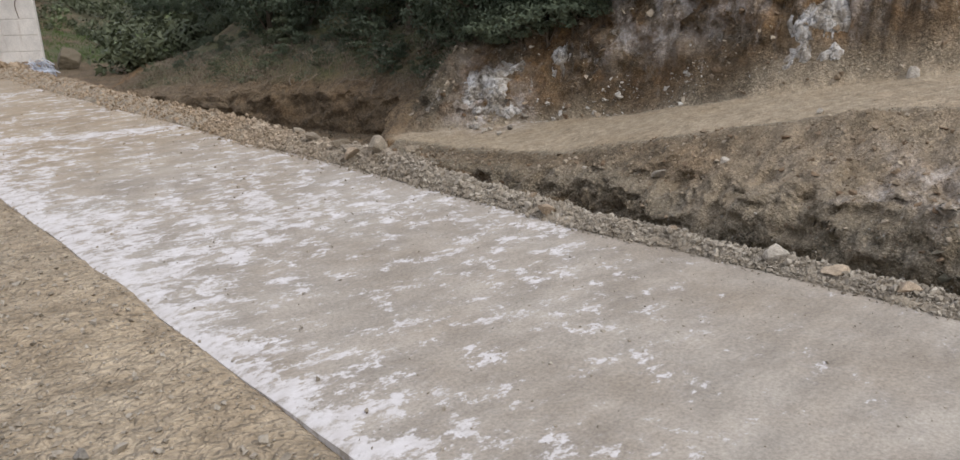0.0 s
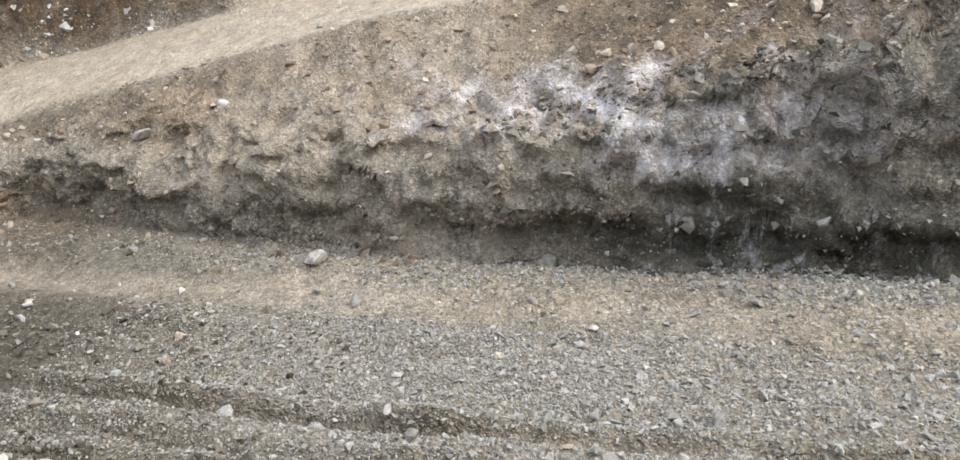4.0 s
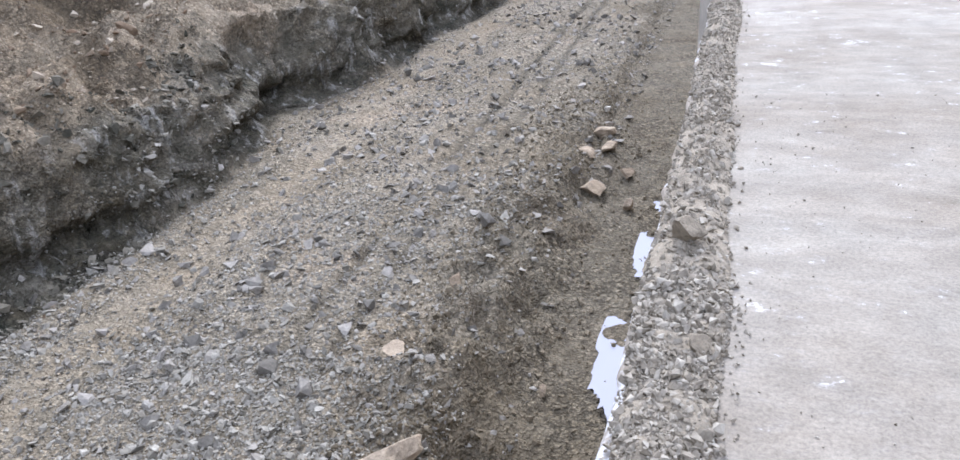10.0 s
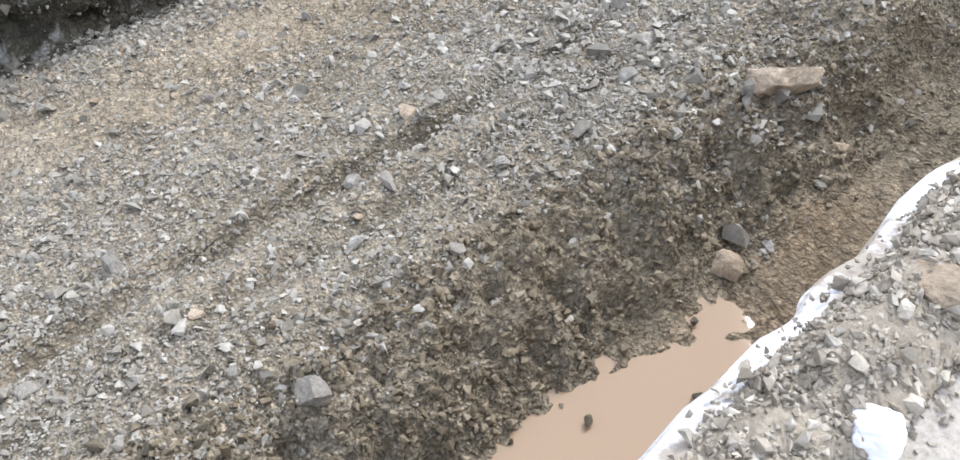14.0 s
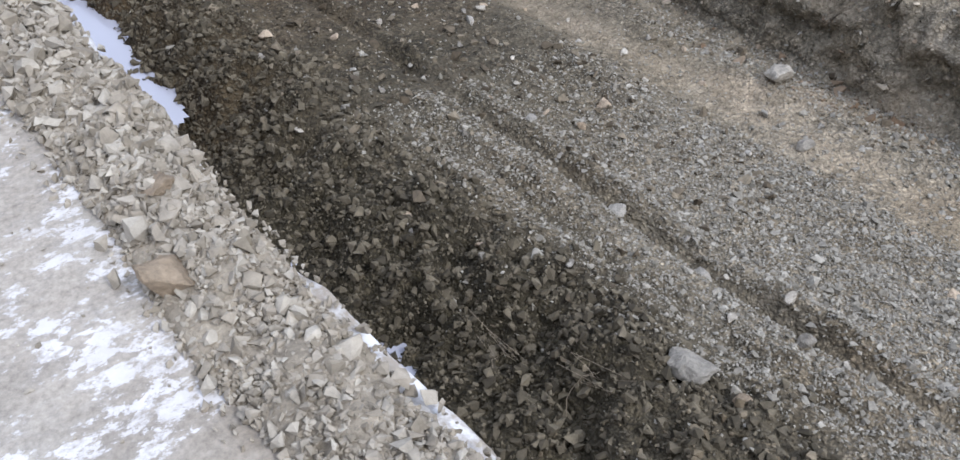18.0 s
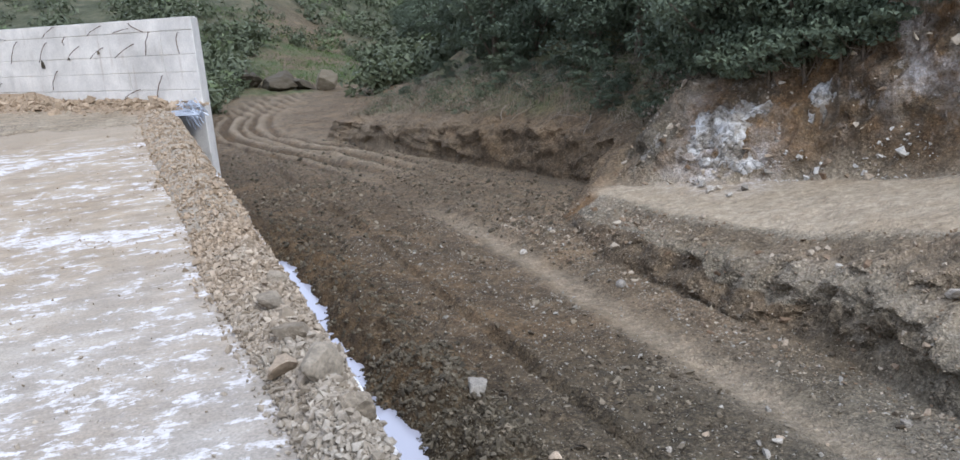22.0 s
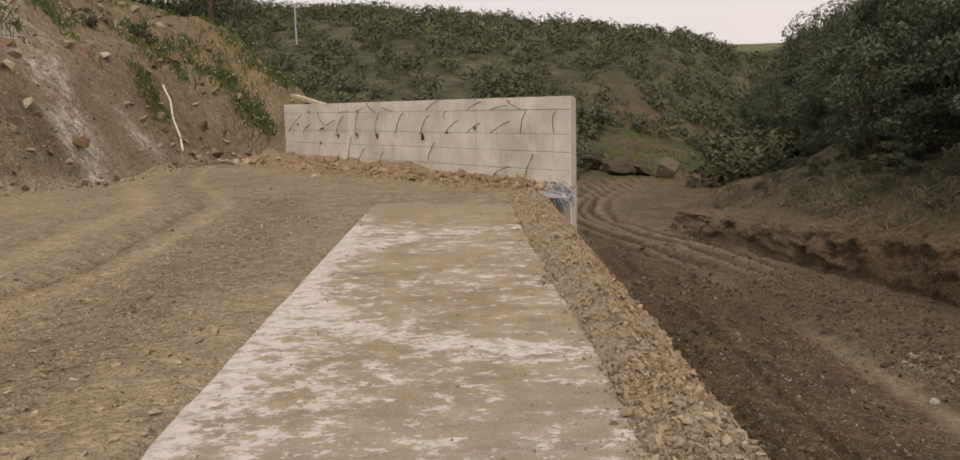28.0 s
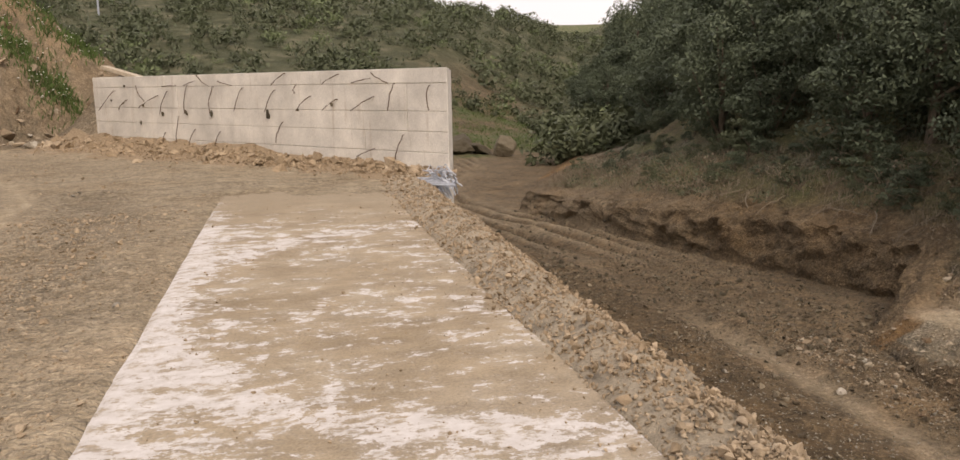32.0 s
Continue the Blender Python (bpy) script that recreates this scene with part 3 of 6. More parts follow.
def boulder_material(name, colour):
    m, n, l, b = material(name, 0.9)
    pos = coords_of(n, l)
    info = n.new("ShaderNodeObjectInfo")
    stains = noise_node(n, l, pos, 7, 7, 0.72)
    col = ramp_node(n, l, stains, ((0.28, tuple(c * 0.5 for c in colour)), (0.5, colour), (0.7, tuple(min(1, c * 1.35) for c in colour))))
    col = mix_node(n, l, 1.0, col, ramp_node(n, l, info.outputs["Random"], ((0, (0.75, 0.72, 0.68)), (1, (1.15, 1.15, 1.15)))), "MULTIPLY")
    col = mix_node(n, l, 1.0, col, ramp_node(n, l, noise_node(n, l, pos, 60, 5, 0.75), ((0.3, grey(0.7)), (0.7, grey(1.2)))), "MULTIPLY")
    l.new(col, b.inputs["Base Color"])
    bump_node(n, l, b, noise_node(n, l, pos, 30, 7, 0.75), 0.8, 0.02)
    return m


def leaf_material(name, dark, light):
    m, n, l, b = material(name, 0.6)
    geo = n.new("ShaderNodeNewGeometry")
    info = n.new("ShaderNodeObjectInfo")
    r = math_node(n, l, "FRACT", math_node(n, l, "ADD", math_node(n, l, "MULTIPLY", geo.outputs["Random Per Island"], 0.75), math_node(n, l, "MULTIPLY", info.outputs["Random"], 0.25)))
    grain = noise_node(n, l, geo.outputs["Position"], 2.5, 6, 0.8)
    r = math_node(n, l, "ADD", math_node(n, l, "MULTIPLY", r, 0.55), math_node(n, l, "MULTIPLY", math_node(n, l, "SUBTRACT", grain, 0.28), 0.95))
    l.new(ramp_node(n, l, r, ((0, dark), (0.6, tuple((a + c) / 2 for a, c in zip(dark, light))), (1, light))), b.inputs["Base Color"])
    return m


def plain(name, colour, rough=0.7, metal=0.0, vary=0.25, scale=12):
    m, n, l, b = material(name, rough, metal)
    f = noise_node(n, l, coords_of(n, l), scale, 5, 0.65)
    l.new(ramp_node(n, l, f, ((0.3, tuple(c * (1 - vary) for c in colour)), (0.7, tuple(min(1, c * (1 + vary)) for c in colour)))), b.inputs["Base Color"])
    return m


EARTH = ground_material()
SLAB = slab_material()
CONCRETE = concrete_material("cast_concrete", (0.7, 0.67, 0.61))
OLD_CONCRETE = concrete_material("old_concrete", (0.5, 0.455, 0.385))
OUTCROP = outcrop_material()
RUBBLE = stone_material("rubble_stone", (0.22, 0.188, 0.14), (0.385, 0.345, 0.28), (0.325, 0.282, 0.22), True)
BED_STONE = stone_material("bed_stone", (0.2, 0.18, 0.142), (0.36, 0.332, 0.276), (0.275, 0.25, 0.204))
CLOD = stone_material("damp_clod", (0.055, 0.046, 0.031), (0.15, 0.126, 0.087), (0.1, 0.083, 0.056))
BROWN_STONE = stone_material("brown_stone", (0.07, 0.054, 0.035), (0.22, 0.182, 0.128), (0.12, 0.095, 0.064))
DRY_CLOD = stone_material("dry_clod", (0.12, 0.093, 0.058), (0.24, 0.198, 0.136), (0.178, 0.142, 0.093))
FACE_STONE = stone_material("face_stone", (0.05, 0.047, 0.033), (0.22, 0.195, 0.15), (0.115, 0.102, 0.075))
SCREE = stone_material("scree", (0.15, 0.098, 0.058), (0.4, 0.338, 0.252), (0.25, 0.185, 0.122))
PALE_SCREE = stone_material("pale_scree", (0.34, 0.31, 0.26), (0.62, 0.59, 0.53), (0.48, 0.45, 0.39))
PALE = boulder_material("pale_stone", (0.45, 0.41, 0.345))
FINES = boulder_material("stony_fines", (0.29, 0.247, 0.186))
TAN = boulder_material("tan_stone", (0.4, 0.32, 0.23))
GREYROCK = boulder_material("grey_stone", (0.31, 0.287, 0.247))
BRIGHT = plain("white_stone", (0.78, 0.78, 0.8), 0.75, 0, 0.08, 6)
LEAF = leaf_material("dark_leaf", (0.027, 0.039, 0.022), (0.16, 0.192, 0.12))
SCRUB = leaf_material("scrub_leaf", (0.05, 0.063, 0.034), (0.13, 0.145, 0.082))
PALELEAF = leaf_material("olive_leaf", (0.07, 0.1, 0.04), (0.2, 0.235, 0.12))
GRASS = leaf_material("grass_blade", (0.04, 0.075, 0.02), (0.14, 0.2, 0.06))
DRY = leaf_material("dry_stalk", (0.12, 0.09, 0.06), (0.32, 0.27, 0.2))
PETAL = plain("white_petal", (0.8, 0.8, 0.76), 0.6, 0, 0.05)
BARK = plain("bark", (0.12, 0.095, 0.07), 0.95, 0, 0.35, 20)
RUST = plain("rusty_steel", (0.11, 0.065, 0.04), 0.75, 0.4, 0.4, 40)
SLATE = stone_material("slate", (0.14, 0.126, 0.104), (0.34, 0.308, 0.262), (0.23, 0.208, 0.174))
STEEL = plain("grey_wire", (0.42, 0.45, 0.5), 0.5, 0.4, 0.25, 30)
TIMBER = plain("weathered_timber", (0.45, 0.38, 0.29), 0.85, 0, 0.25, 15)
HOSE = plain("white_plastic", (0.75, 0.74, 0.72), 0.5, 0, 0.06)


def water_material(name, colour):
    m, n, l, b = material(name, 0.04)
    b.inputs["Base Color"].default_value = (*colour, 1)
    b.inputs["Specular IOR Level"].default_value = 0.5
    bump_node(n, l, b, noise_node(n, l, coords_of(n, l), 9, 3), 0.03, 0.01)
    return m


WATER = water_material("muddy_water", (0.27, 0.185, 0.11))
# Pale blue-grey base: the sky's reflection put into the water's colour.
SKY_TINTED = water_material("sky_tinted_water", (0.38, 0.38, 0.43))


# ---- building ----
def array_mesh(name, verts, faces, mat, smooth=False):
    """A mesh from numpy arrays; faces all of one size."""
    me = bpy.data.meshes.new(name)
    k = faces.shape[1]
    me.vertices.add(len(verts))
    me.vertices.foreach_set("co", np.asarray(verts, np.float32).ravel())
    me.loops.add(faces.size)
    me.loops.foreach_set("vertex_index", faces.astype(np.int32).ravel())
    me.polygons.add(len(faces))
    me.polygons.foreach_set("loop_start", np.arange(0, faces.size, k, dtype=np.int32))
    me.polygons.foreach_set("use_smooth", np.full(len(faces), smooth))
    me.materials.append(mat)
    me.update(calc_edges=True)
    return me


def part(name, bm, mat, parent, label=""):
    """Links a bmesh as one mesh object under a thing."""
    me = bpy.data.meshes.new(name)
    bm.to_mesh(me)
    bm.free()
    me.materials.append(mat)
    ob = new(name, me)
    ob.parent = parent
    return tagged(ob, label)


def thing(name, label, category, at=(0, 0, 0), data=None, group="", kind=""):
    ob = new(name, data)
    ob.location = at
    return tagged(ob, label, category, group, kind)


def rock_shape(seed, sub=1, flat=0.7, jag=0.28):
    """Vertices and triangles of an angular stone, about 1 across."""
    rnd = random.Random(seed)
    bm = bmesh.new()
    bmesh.ops.create_icosphere(bm, subdivisions=sub, radius=0.5)
    cuts = [(Vector((rnd.gauss(0, 1), rnd.gauss(0, 1), rnd.gauss(0, 1))).normalized(), rnd.uniform(0.17, 0.38)) for _ in range(10)]
    off = Vector((rnd.uniform(-50, 50),) * 3)
    for v in bm.verts:
        v.co *= 1 + jag * noise.noise(v.co * 2.2 + off)
        for nrm, d in cuts:
            over = v.co.dot(nrm) - d
            if over > 0:
                v.co -= nrm * over * 0.9
    sx, sy = rnd.uniform(0.8, 1.25), rnd.uniform(0.7, 1.0)
    for v in bm.verts:
        v.co = Vector((v.co.x * sx, v.co.y * sy, v.co.z * flat))
    bmesh.ops.triangulate(bm, faces=bm.faces)
    bm.verts.ensure_lookup_table()
    vs, fs = np.array([v.co[:] for v in bm.verts]), np.array([[v.index for v in f.verts] for f in bm.faces])
    bm.free()
    return vs, fs


def broken_shape(seed, flat, corners=8):
    """Vertices and triangles of a sharp-edged broken stone, about 1 across."""
    rnd = random.Random(seed)
    bm = bmesh.new()
    long, wide = rnd.uniform(0.5, 0.72), rnd.uniform(0.36, 0.52)
    for k in range(corners):
        d = Vector((rnd.gauss(0, 1), rnd.gauss(0, 1), rnd.gauss(0, 1))).normalized()
        m = max(abs(d.x), abs(d.y), abs(d.z))
        d = d.lerp(d / m, 0.6)
        bm.verts.new((d.x * long, d.y * wide, d.z * 0.42 * flat))
    bmesh.ops.convex_hull(bm, input=list(bm.verts))
    bmesh.ops.delete(bm, geom=[v for v in bm.verts if not v.link_faces], context="VERTS")
    bmesh.ops.triangulate(bm, faces=bm.faces)
    bmesh.ops.recalc_face_normals(bm, faces=bm.faces)
    bm.verts.index_update()
    vs, fs = np.array([v.co[:] for v in bm.verts]), np.array([[v.index for v in f.verts] for f in bm.faces])
    bm.free()
    return vs / np.ptp(vs[:, :2], axis=0).max(), fs


PEBBLES = [broken_shape(k, 0.85, 9) for k in range(14)]
CHIPS = [broken_shape(40 + k, 0.45) for k in range(10)]
CLODS = [broken_shape(70 + k, 1.1, 10) for k in range(10)]


def grain_shape(seed):
    rnd = random.Random(seed)
    v = np.array([(0.5, 0, 0), (-0.5, 0, 0), (0, 0.45, 0), (0, -0.45, 0), (0, 0, 0.35), (0, 0, -0.3)]) + np.array([[rnd.uniform(-0.14, 0.14) for _ in range(3)] for _ in range(6)])
    return v, np.array([(0, 2, 4), (2, 1, 4), (1, 3, 4), (3, 0, 4), (2, 0, 5), (1, 2, 5), (3, 1, 5), (0, 3, 5)])


GRAINS = [grain_shape(k) for k in range(8)]


def turns(rng, count, tilt=0.5):
    """Random rotation matrices, mostly about z."""
    a, b, c = rng.uniform(0, 2 * np.pi, count), rng.normal(0, tilt, count), rng.normal(0, tilt, count)
    ca, sa, cb, sb, cc, sc = np.cos(a), np.sin(a), np.cos(b), np.sin(b), np.cos(c), np.sin(c)
    o, i = np.zeros(count), np.ones(count)
    rz = np.stack([ca, -sa, o, sa, ca, o, o, o, i], 1).reshape(-1, 3, 3)
    ry = np.stack([cb, o, sb, o, i, o, -sb, o, cb], 1).reshape(-1, 3, 3)
    rx = np.stack([i, o, o, o, cc, -sc, o, sc, cc], 1).reshape(-1, 3, 3)
    return rz @ ry @ rx


def scatter(name, rng, places, sizes, shapes, mat, tilt=0.5):
    """One mesh of many stones."""
    kinds, vs, fs, base = rng.integers(0, len(shapes), len(places)), [], [], 0
    rot = turns(rng, len(places), tilt)
    for k, (v, f) in enumerate(shapes):
        some = np.nonzero(kinds == k)[0]
        if not len(some):
            continue
        pts = np.einsum("nij,vj->nvi", rot[some], v) * sizes[some, None, None] + places[some, None, :]
        fs.append((f[None] + (np.arange(len(some)) * len(v))[:, None, None] + base).reshape(-1, 3))
        vs.append(pts.reshape(-1, 3))
        base += len(some) * len(v)
    return array_mesh(name, np.concatenate(vs), np.concatenate(fs), mat)


def lines(*spans):
    out = []
    for a, b, s in spans:
        out += list(np.arange(a, b - 1e-6, s))
    return np.array(out + [spans[-1][1]])


def ground():
    xs = np.r_[-2500, -1200, -600, -350, -220, -150, -110, lines((-80, -36, 4), (-36, -14, 0.6), (-14, -8, 0.16), (-8, -2.8, 0.075), (-2.8, -0.4, 0.3), (-0.4, 0.2, 0.1), (0.2, 2.6, 0.05), (2.6, 3.8, 0.04), (3.8, 5.6, 0.07), (5.6, 7.0, 0.025), (7.0, 8.0, 0.045), (8.0, 13, 0.1), (13, 26, 0.3), (26, 60, 1.2), (60, 160, 5)), 220, 350, 600, 1200, 2500]
    ys = np.r_[-2500, -1000, -400, -200, -110, lines((-70, -26, 1.2), (-26, -12, 0.18), (-12, -6, 0.085), (-6, 6, 0.055), (6, 12, 0.08), (12, 24, 0.12), (24, 48, 0.35), (48, 120, 1.5), (120, 270, 5), (270, 760, 35)), 1000, 1600, 3000]
    gx, gy = np.meshgrid(xs, ys)
    # columns follow the right bank's foot
    foot = np.minimum(np.interp(ys, R_Y, FOOT_X), 9.7)
    gx = np.stack([np.interp(xs, (-2500, 2.6, 5.6, 8.0, 13.0, 2500), (-2500, 2.6, f - 0.7, f + 1.6, 13.0, 2500)) for f in foot])
    nx, ny = len(xs), len(ys)
    i = np.arange(nx * ny).reshape(ny, nx)
    faces = np.stack([i[:-1, :-1], i[:-1, 1:], i[1:, 1:], i[1:, :-1]], -1).reshape(-1, 4)
    px, z = surface(gx, gy)
    me = array_mesh("ground", np.stack([px, gy, z], -1).reshape(-1, 3), faces, EARTH, True)
    x, y = gx.ravel(), gy.ravel()
    def at(values):
        return np.interp(y, R_Y, values)
    n1, n2 = fbm(x * 0.5, y * 0.5, 4, 81), fbm(x * 0.22, y * 0.22, 3, 82)
    xw = x + 0.3 * n1
    fx, cx, lx, ux, tx = at(FOOT_X), at(CUT_X), at(LOW_X), at(UP_X), at(TOP_X)
    inch = (x > 0) & (x < fx + 0.3)
    far0 = step(np.hypot(x, y - 5), 42, 70)
    heap_edge = np.interp(y, (-4, -1, 2, 5), (1.45, 2.1, 2.2, 2.6)) + 0.7 * fbm(x * 0.9, y * 0.7, 4, 83)
    damp_shade = np.where(inch, (1 - step(xw, heap_edge - 0.2, heap_edge + 1.0)) * np.interp(y, (-3, 0), (0.4, 1.0)), 0)
    mud = np.where(inch, (1 - step(xw, 1.15, 1.5)), 0) * step(-y, 2.0, 3.4) * (1 - step(-y, 6.8, 8.0))
    damp_shade = damp_shade * (1 - 0.75 * mud)
    damp_shade = np.maximum(damp_shade, np.where((y > 17) & (y < 45) & (x > -1) & (x < fx), 0.35 + 0.3 * n1, 0))
    south = step(-y + 0.8 * n1, 0.6, 2.4)
    cutface = step(xw, fx - 0.15, fx + 0.05) * (1 - step(xw, cx + 0.05, cx + 0.35))
    damp_shade = np.maximum(damp_shade, np.where(inch, step(y + n1, -0.5, 4.0) * (0.86 - 0.36 * step(xw, 3.6, 6.2)), 0))
    # Slope above the cut darker around y = -2.
    damp_shade = np.maximum(damp_shade, 0.7 * step(xw, cx, cx + 0.5) * (1 - step(xw, lx - 0.5, lx)) * np.exp(-(((y + 2.0) / 4.0) ** 2)) * np.clip(0.7 + n1, 0, 1))
    # Ruts drawn dark: the furrows' shadow put into the colour.
    for rx, w, _ in RUTS[:2]:
        damp_shade = np.maximum(damp_shade, np.where(inch, 0.85 * np.exp(-(((x - rx - 0.12 * vnoise(y * 0.25, y * 0 + rx, 21)) / w) ** 2)), 0) * np.clip(0.7 + n1, 0, 1) * step(14 - y, 0, 3))
    over = z.ravel() - np.interp(y, BED_Y, BED_Z)
    # Cut face darker, most of all low down towards the south.
    damp_shade = np.maximum(damp_shade, cutface * (0.15 + south * (0.3 + 0.55 * (1 - step(over + 0.25 * n1, 0.35, 0.6)))) * (1 - far0))
    red = np.interp(y, (-8, -2, 3, 6), (0.3, 0.45, 0.6, 0.4)) * step(xw, cx - 0.1, cx + 0.6) * (1 - step(xw, lx - 0.3, lx)) * np.clip(0.75 + 0.5 * n1, 0, 1)
    red = np.maximum(red, np.where(inch, 0.4 * step(y + 2 * n1, 3, 8.0), 0))
    red = np.maximum(red, np.where(y < 13, step(xw, ux, ux + 0.5) * (1 - step(xw, tx + 3, tx + 8)), 0))
    red = np.maximum(red, np.where(y > 13, step(xw, fx - 0.3, fx + 0.1) * (1 - 0.65 * step(xw, cx + 0.3, cx + 1.0)), 0))
    lbx = np.interp(y, L_Y, L_X)
    red = np.maximum(red, step(lbx - x, -0.3, 0.6) * np.clip(0.8 + 0.6 * n1, 0.35, 1))
    red = np.maximum(red, np.where((x < -2.5) & (x > -14), 0.22 + 0.2 * n2, 0))
    track = np.exp(-(((x - 5.35 - 0.12 * vnoise(y * 0.25, y * 0 + 5.35, 21)) / 0.3) ** 2)) * np.interp(y, (-4, 0, 4, 14, 17), (0.3, 0.45, 0.5, 0.45, 0.0))
    track = np.maximum(track, step(xw, lx - 0.1, lx + 0.2) * (1 - step(xw, ux - 0.2, ux + 0.1)) * step(-y, -13.9, -13))
    pu = x - np.interp(y, P_Y, P_X) + 0.15 * n1
    platform = (x < -2.5) & (x > lbx) & (y < 24)
    track = np.where(platform, (0.55 + 0.15 * step(-y + n1, -3, 0) + 0.3 * step(n2, -0.1, 0.4)) * (1 - 0.75 * np.exp(-(((pu - 1.35) / 0.6) ** 2))), track)
    for c, w, s in ((-1.0, 0.5, 1.0), (0.38, 0.24, 1.0), (-2.4, 0.35, 0.6), (2.4, 0.25, 0.6)):
        track = np.maximum(track, np.where(platform, np.exp(-(((pu - c) / w) ** 2)), 0) * s)
    rut = np.where(platform, np.exp(-((pu / 0.11) ** 2)), 0)
    track = track * (1 - 0.8 * rut)
    red = np.maximum(red, 0.6 * rut)
    track = np.maximum(track, np.where((y > 14.3) & (y < 24) & (x > lbx) & (x < 0), 0.55 + 0.4 * n1, 0))
    spoil = step(-y, 15.2, 16.2) * np.where((x < -1.5) & (y > -40), 1.0, 0)
    track = np.clip(track * (1 - spoil), 0, 1)
    track = np.maximum(track, 0.4 * step(lbx - x, -0.3, 0.6) * np.clip(0.6 + n2, 0, 1) * np.where((y > 5) & (y < 40), 1, 0))
    track = np.maximum(track, 0.45 * step(xw, fx, fx + 0.2) * (1 - step(xw, lx - 0.3, lx)) * np.exp(-(((y - 1.6) / 2.6) ** 2)))
    blotch = fbm(x * 0.8, y * 0.8, 4, 84)
    bare = step(xw, cx + 0.2, cx + 0.7) * (1 - step(xw, lx - 0.3, lx)) * (1 - far0)
    damp_shade = np.maximum(damp_shade, bare * 0.7 * step(blotch, 0.08, 0.4) * np.where(y < 13, 1, 0))
    # Bare slope darker between y = 2 and 12.
    damp_shade = np.maximum(damp_shade, bare * np.interp(y, (2, 5, 10, 12), (0, 0.45, 0.45, 0)))
    damp_shade = np.maximum(damp_shade, 0.5 * spoil)
    far = step(np.hypot(x, y - 5), 42, 70)
    valley = np.exp(-(((x - np.interp(y, (45, 60, 90, 120), (7.5, 12, 18, 24))) / 6) ** 2)) * step(110 - y, 0, 20)
    far = far * (1 - 0.9 * valley)
    far = np.maximum(far, step(x - tx, 1.5, 5) * 0.8)
    red = np.maximum(red, 0.4 * mud)
    curve = np.interp(y, TRAIL_Y, TRAIL_X)
    muddy = step(y, 16, 30) * (1 - step(y, 52, 62)) * np.exp(-(((x - curve) / 2.6) ** 2))
    furrow = wheel_ruts(x - curve, y)
    # Paler on the trail's ridges, darker in its furrows.
    track = np.clip(track + muddy * (0.25 + 0.6 * furrow), 0, 1)
    damp_shade = np.clip(damp_shade + muddy * 0.35 * (0.3 - furrow), 0, 1)
    # Slope below the wood darkened: the trees' shade painted into the soil.
    under = np.where((y > 13.5) & (y < 45), step(xw, fx - 0.3, fx + 0.2), 0) * (1 - far)
    damp_shade = np.maximum(damp_shade, under * (0.55 + 0.4 * n1))
    red = np.where((y > 13.5) & (y < 45) & (xw > fx - 0.3), np.minimum(red, 0.45), red)
    rock = np.maximum(0.6 * step(xw, ux + 0.1, ux + 0.6) * (1 - step(xw, tx, tx + 2)), cutface * (0.12 + 0.68 * step(-y + 0.8 * n1, 1.2, 3.0)) * np.where(y < 13.5, 1, 0))
    rock = np.maximum(rock, 0.2 * step(lbx - x, 0, 0.5) * step(-y, -19.5, -18))
    lime = np.exp(-(((x - 10.2) / 0.8) ** 2 + ((y - 11.8) / 0.9) ** 2)) * 1.5
    lime = np.maximum(lime, step(xw, ux + 0.4, ux + 0.9) * (1 - step(xw, tx, tx + 1)) * 0.85 * step(-y, -11, -9) * step(n1, -0.2, 0.2))
    lime = np.maximum(lime, 0.95 * step(xw, fx + 0.15, fx + 0.4) * (1 - step(xw, cx + 0.8, cx + 1.5)) * np.exp(-(((y + 1.5) / 2.4) ** 2)) * step(over + 0.3 * n1, 0.75, 1.0) * 0.95)
    streak = np.abs((x + 9.75) * 2.62 + (y - 19.0) * 2.8) / 3.83 + 0.2 * n1
    lime = np.maximum(lime, np.exp(-((streak / 0.75) ** 2)) * np.where((x < -9.4) & (x > -13.5), 1.4, 0) * step(y, 18.5, 19.2))
    lime = np.maximum(lime, 1.2 * np.exp(-(((x + 10.2) / 0.4) ** 2) - ((y - 23.1) / 0.7) ** 2))
    green = np.where((y > 58) & (y < 84) & (x < 26), 0.9, 0) * step(n2, -0.35, 0.1)
    green = np.maximum(green, step(lbx - x, 3.4, 6.0) * np.where(y > 14, 0.5, 0.3) * (1 - far))
    green = np.maximum(green, 0.5 * step(xw, tx - 0.4, tx + 1))
    green = np.maximum(green, np.where((y > 14) & (y < 45), 0.45 * step(xw, cx + 0.6, cx + 1.6), 0))
    green = np.maximum(green, step(y, 300, 360))
    for layer, (r, g, b_, a) in (("zone", (damp_shade, red, track, far * (1 - step(y, 280, 340)))), ("cover", (rock, lime, green, x * 0 + 1))):
        attr = me.color_attributes.new(layer, "FLOAT_COLOR", "POINT")
        attr.data.foreach_set("color", np.clip(np.stack([r, g, b_, a], -1), 0, 1).astype(np.float32).ravel())
    tagged(new("ground", me), "gravelly earth with channel bed, cut banks and scrub hills", "ground", kind="structure")


ground()


def edge_line(y):
    """How far east the slab's broken edge reaches."""
    return np.interp(y, (-15, -8, -5.5, -3.5, -2.3, -1.2, 0.4, 1.6, 4, 15), (0.02, 0.03, 0.055, 0.05, 0.0, -0.05, -0.04, 0.01, 0.03, 0.02))


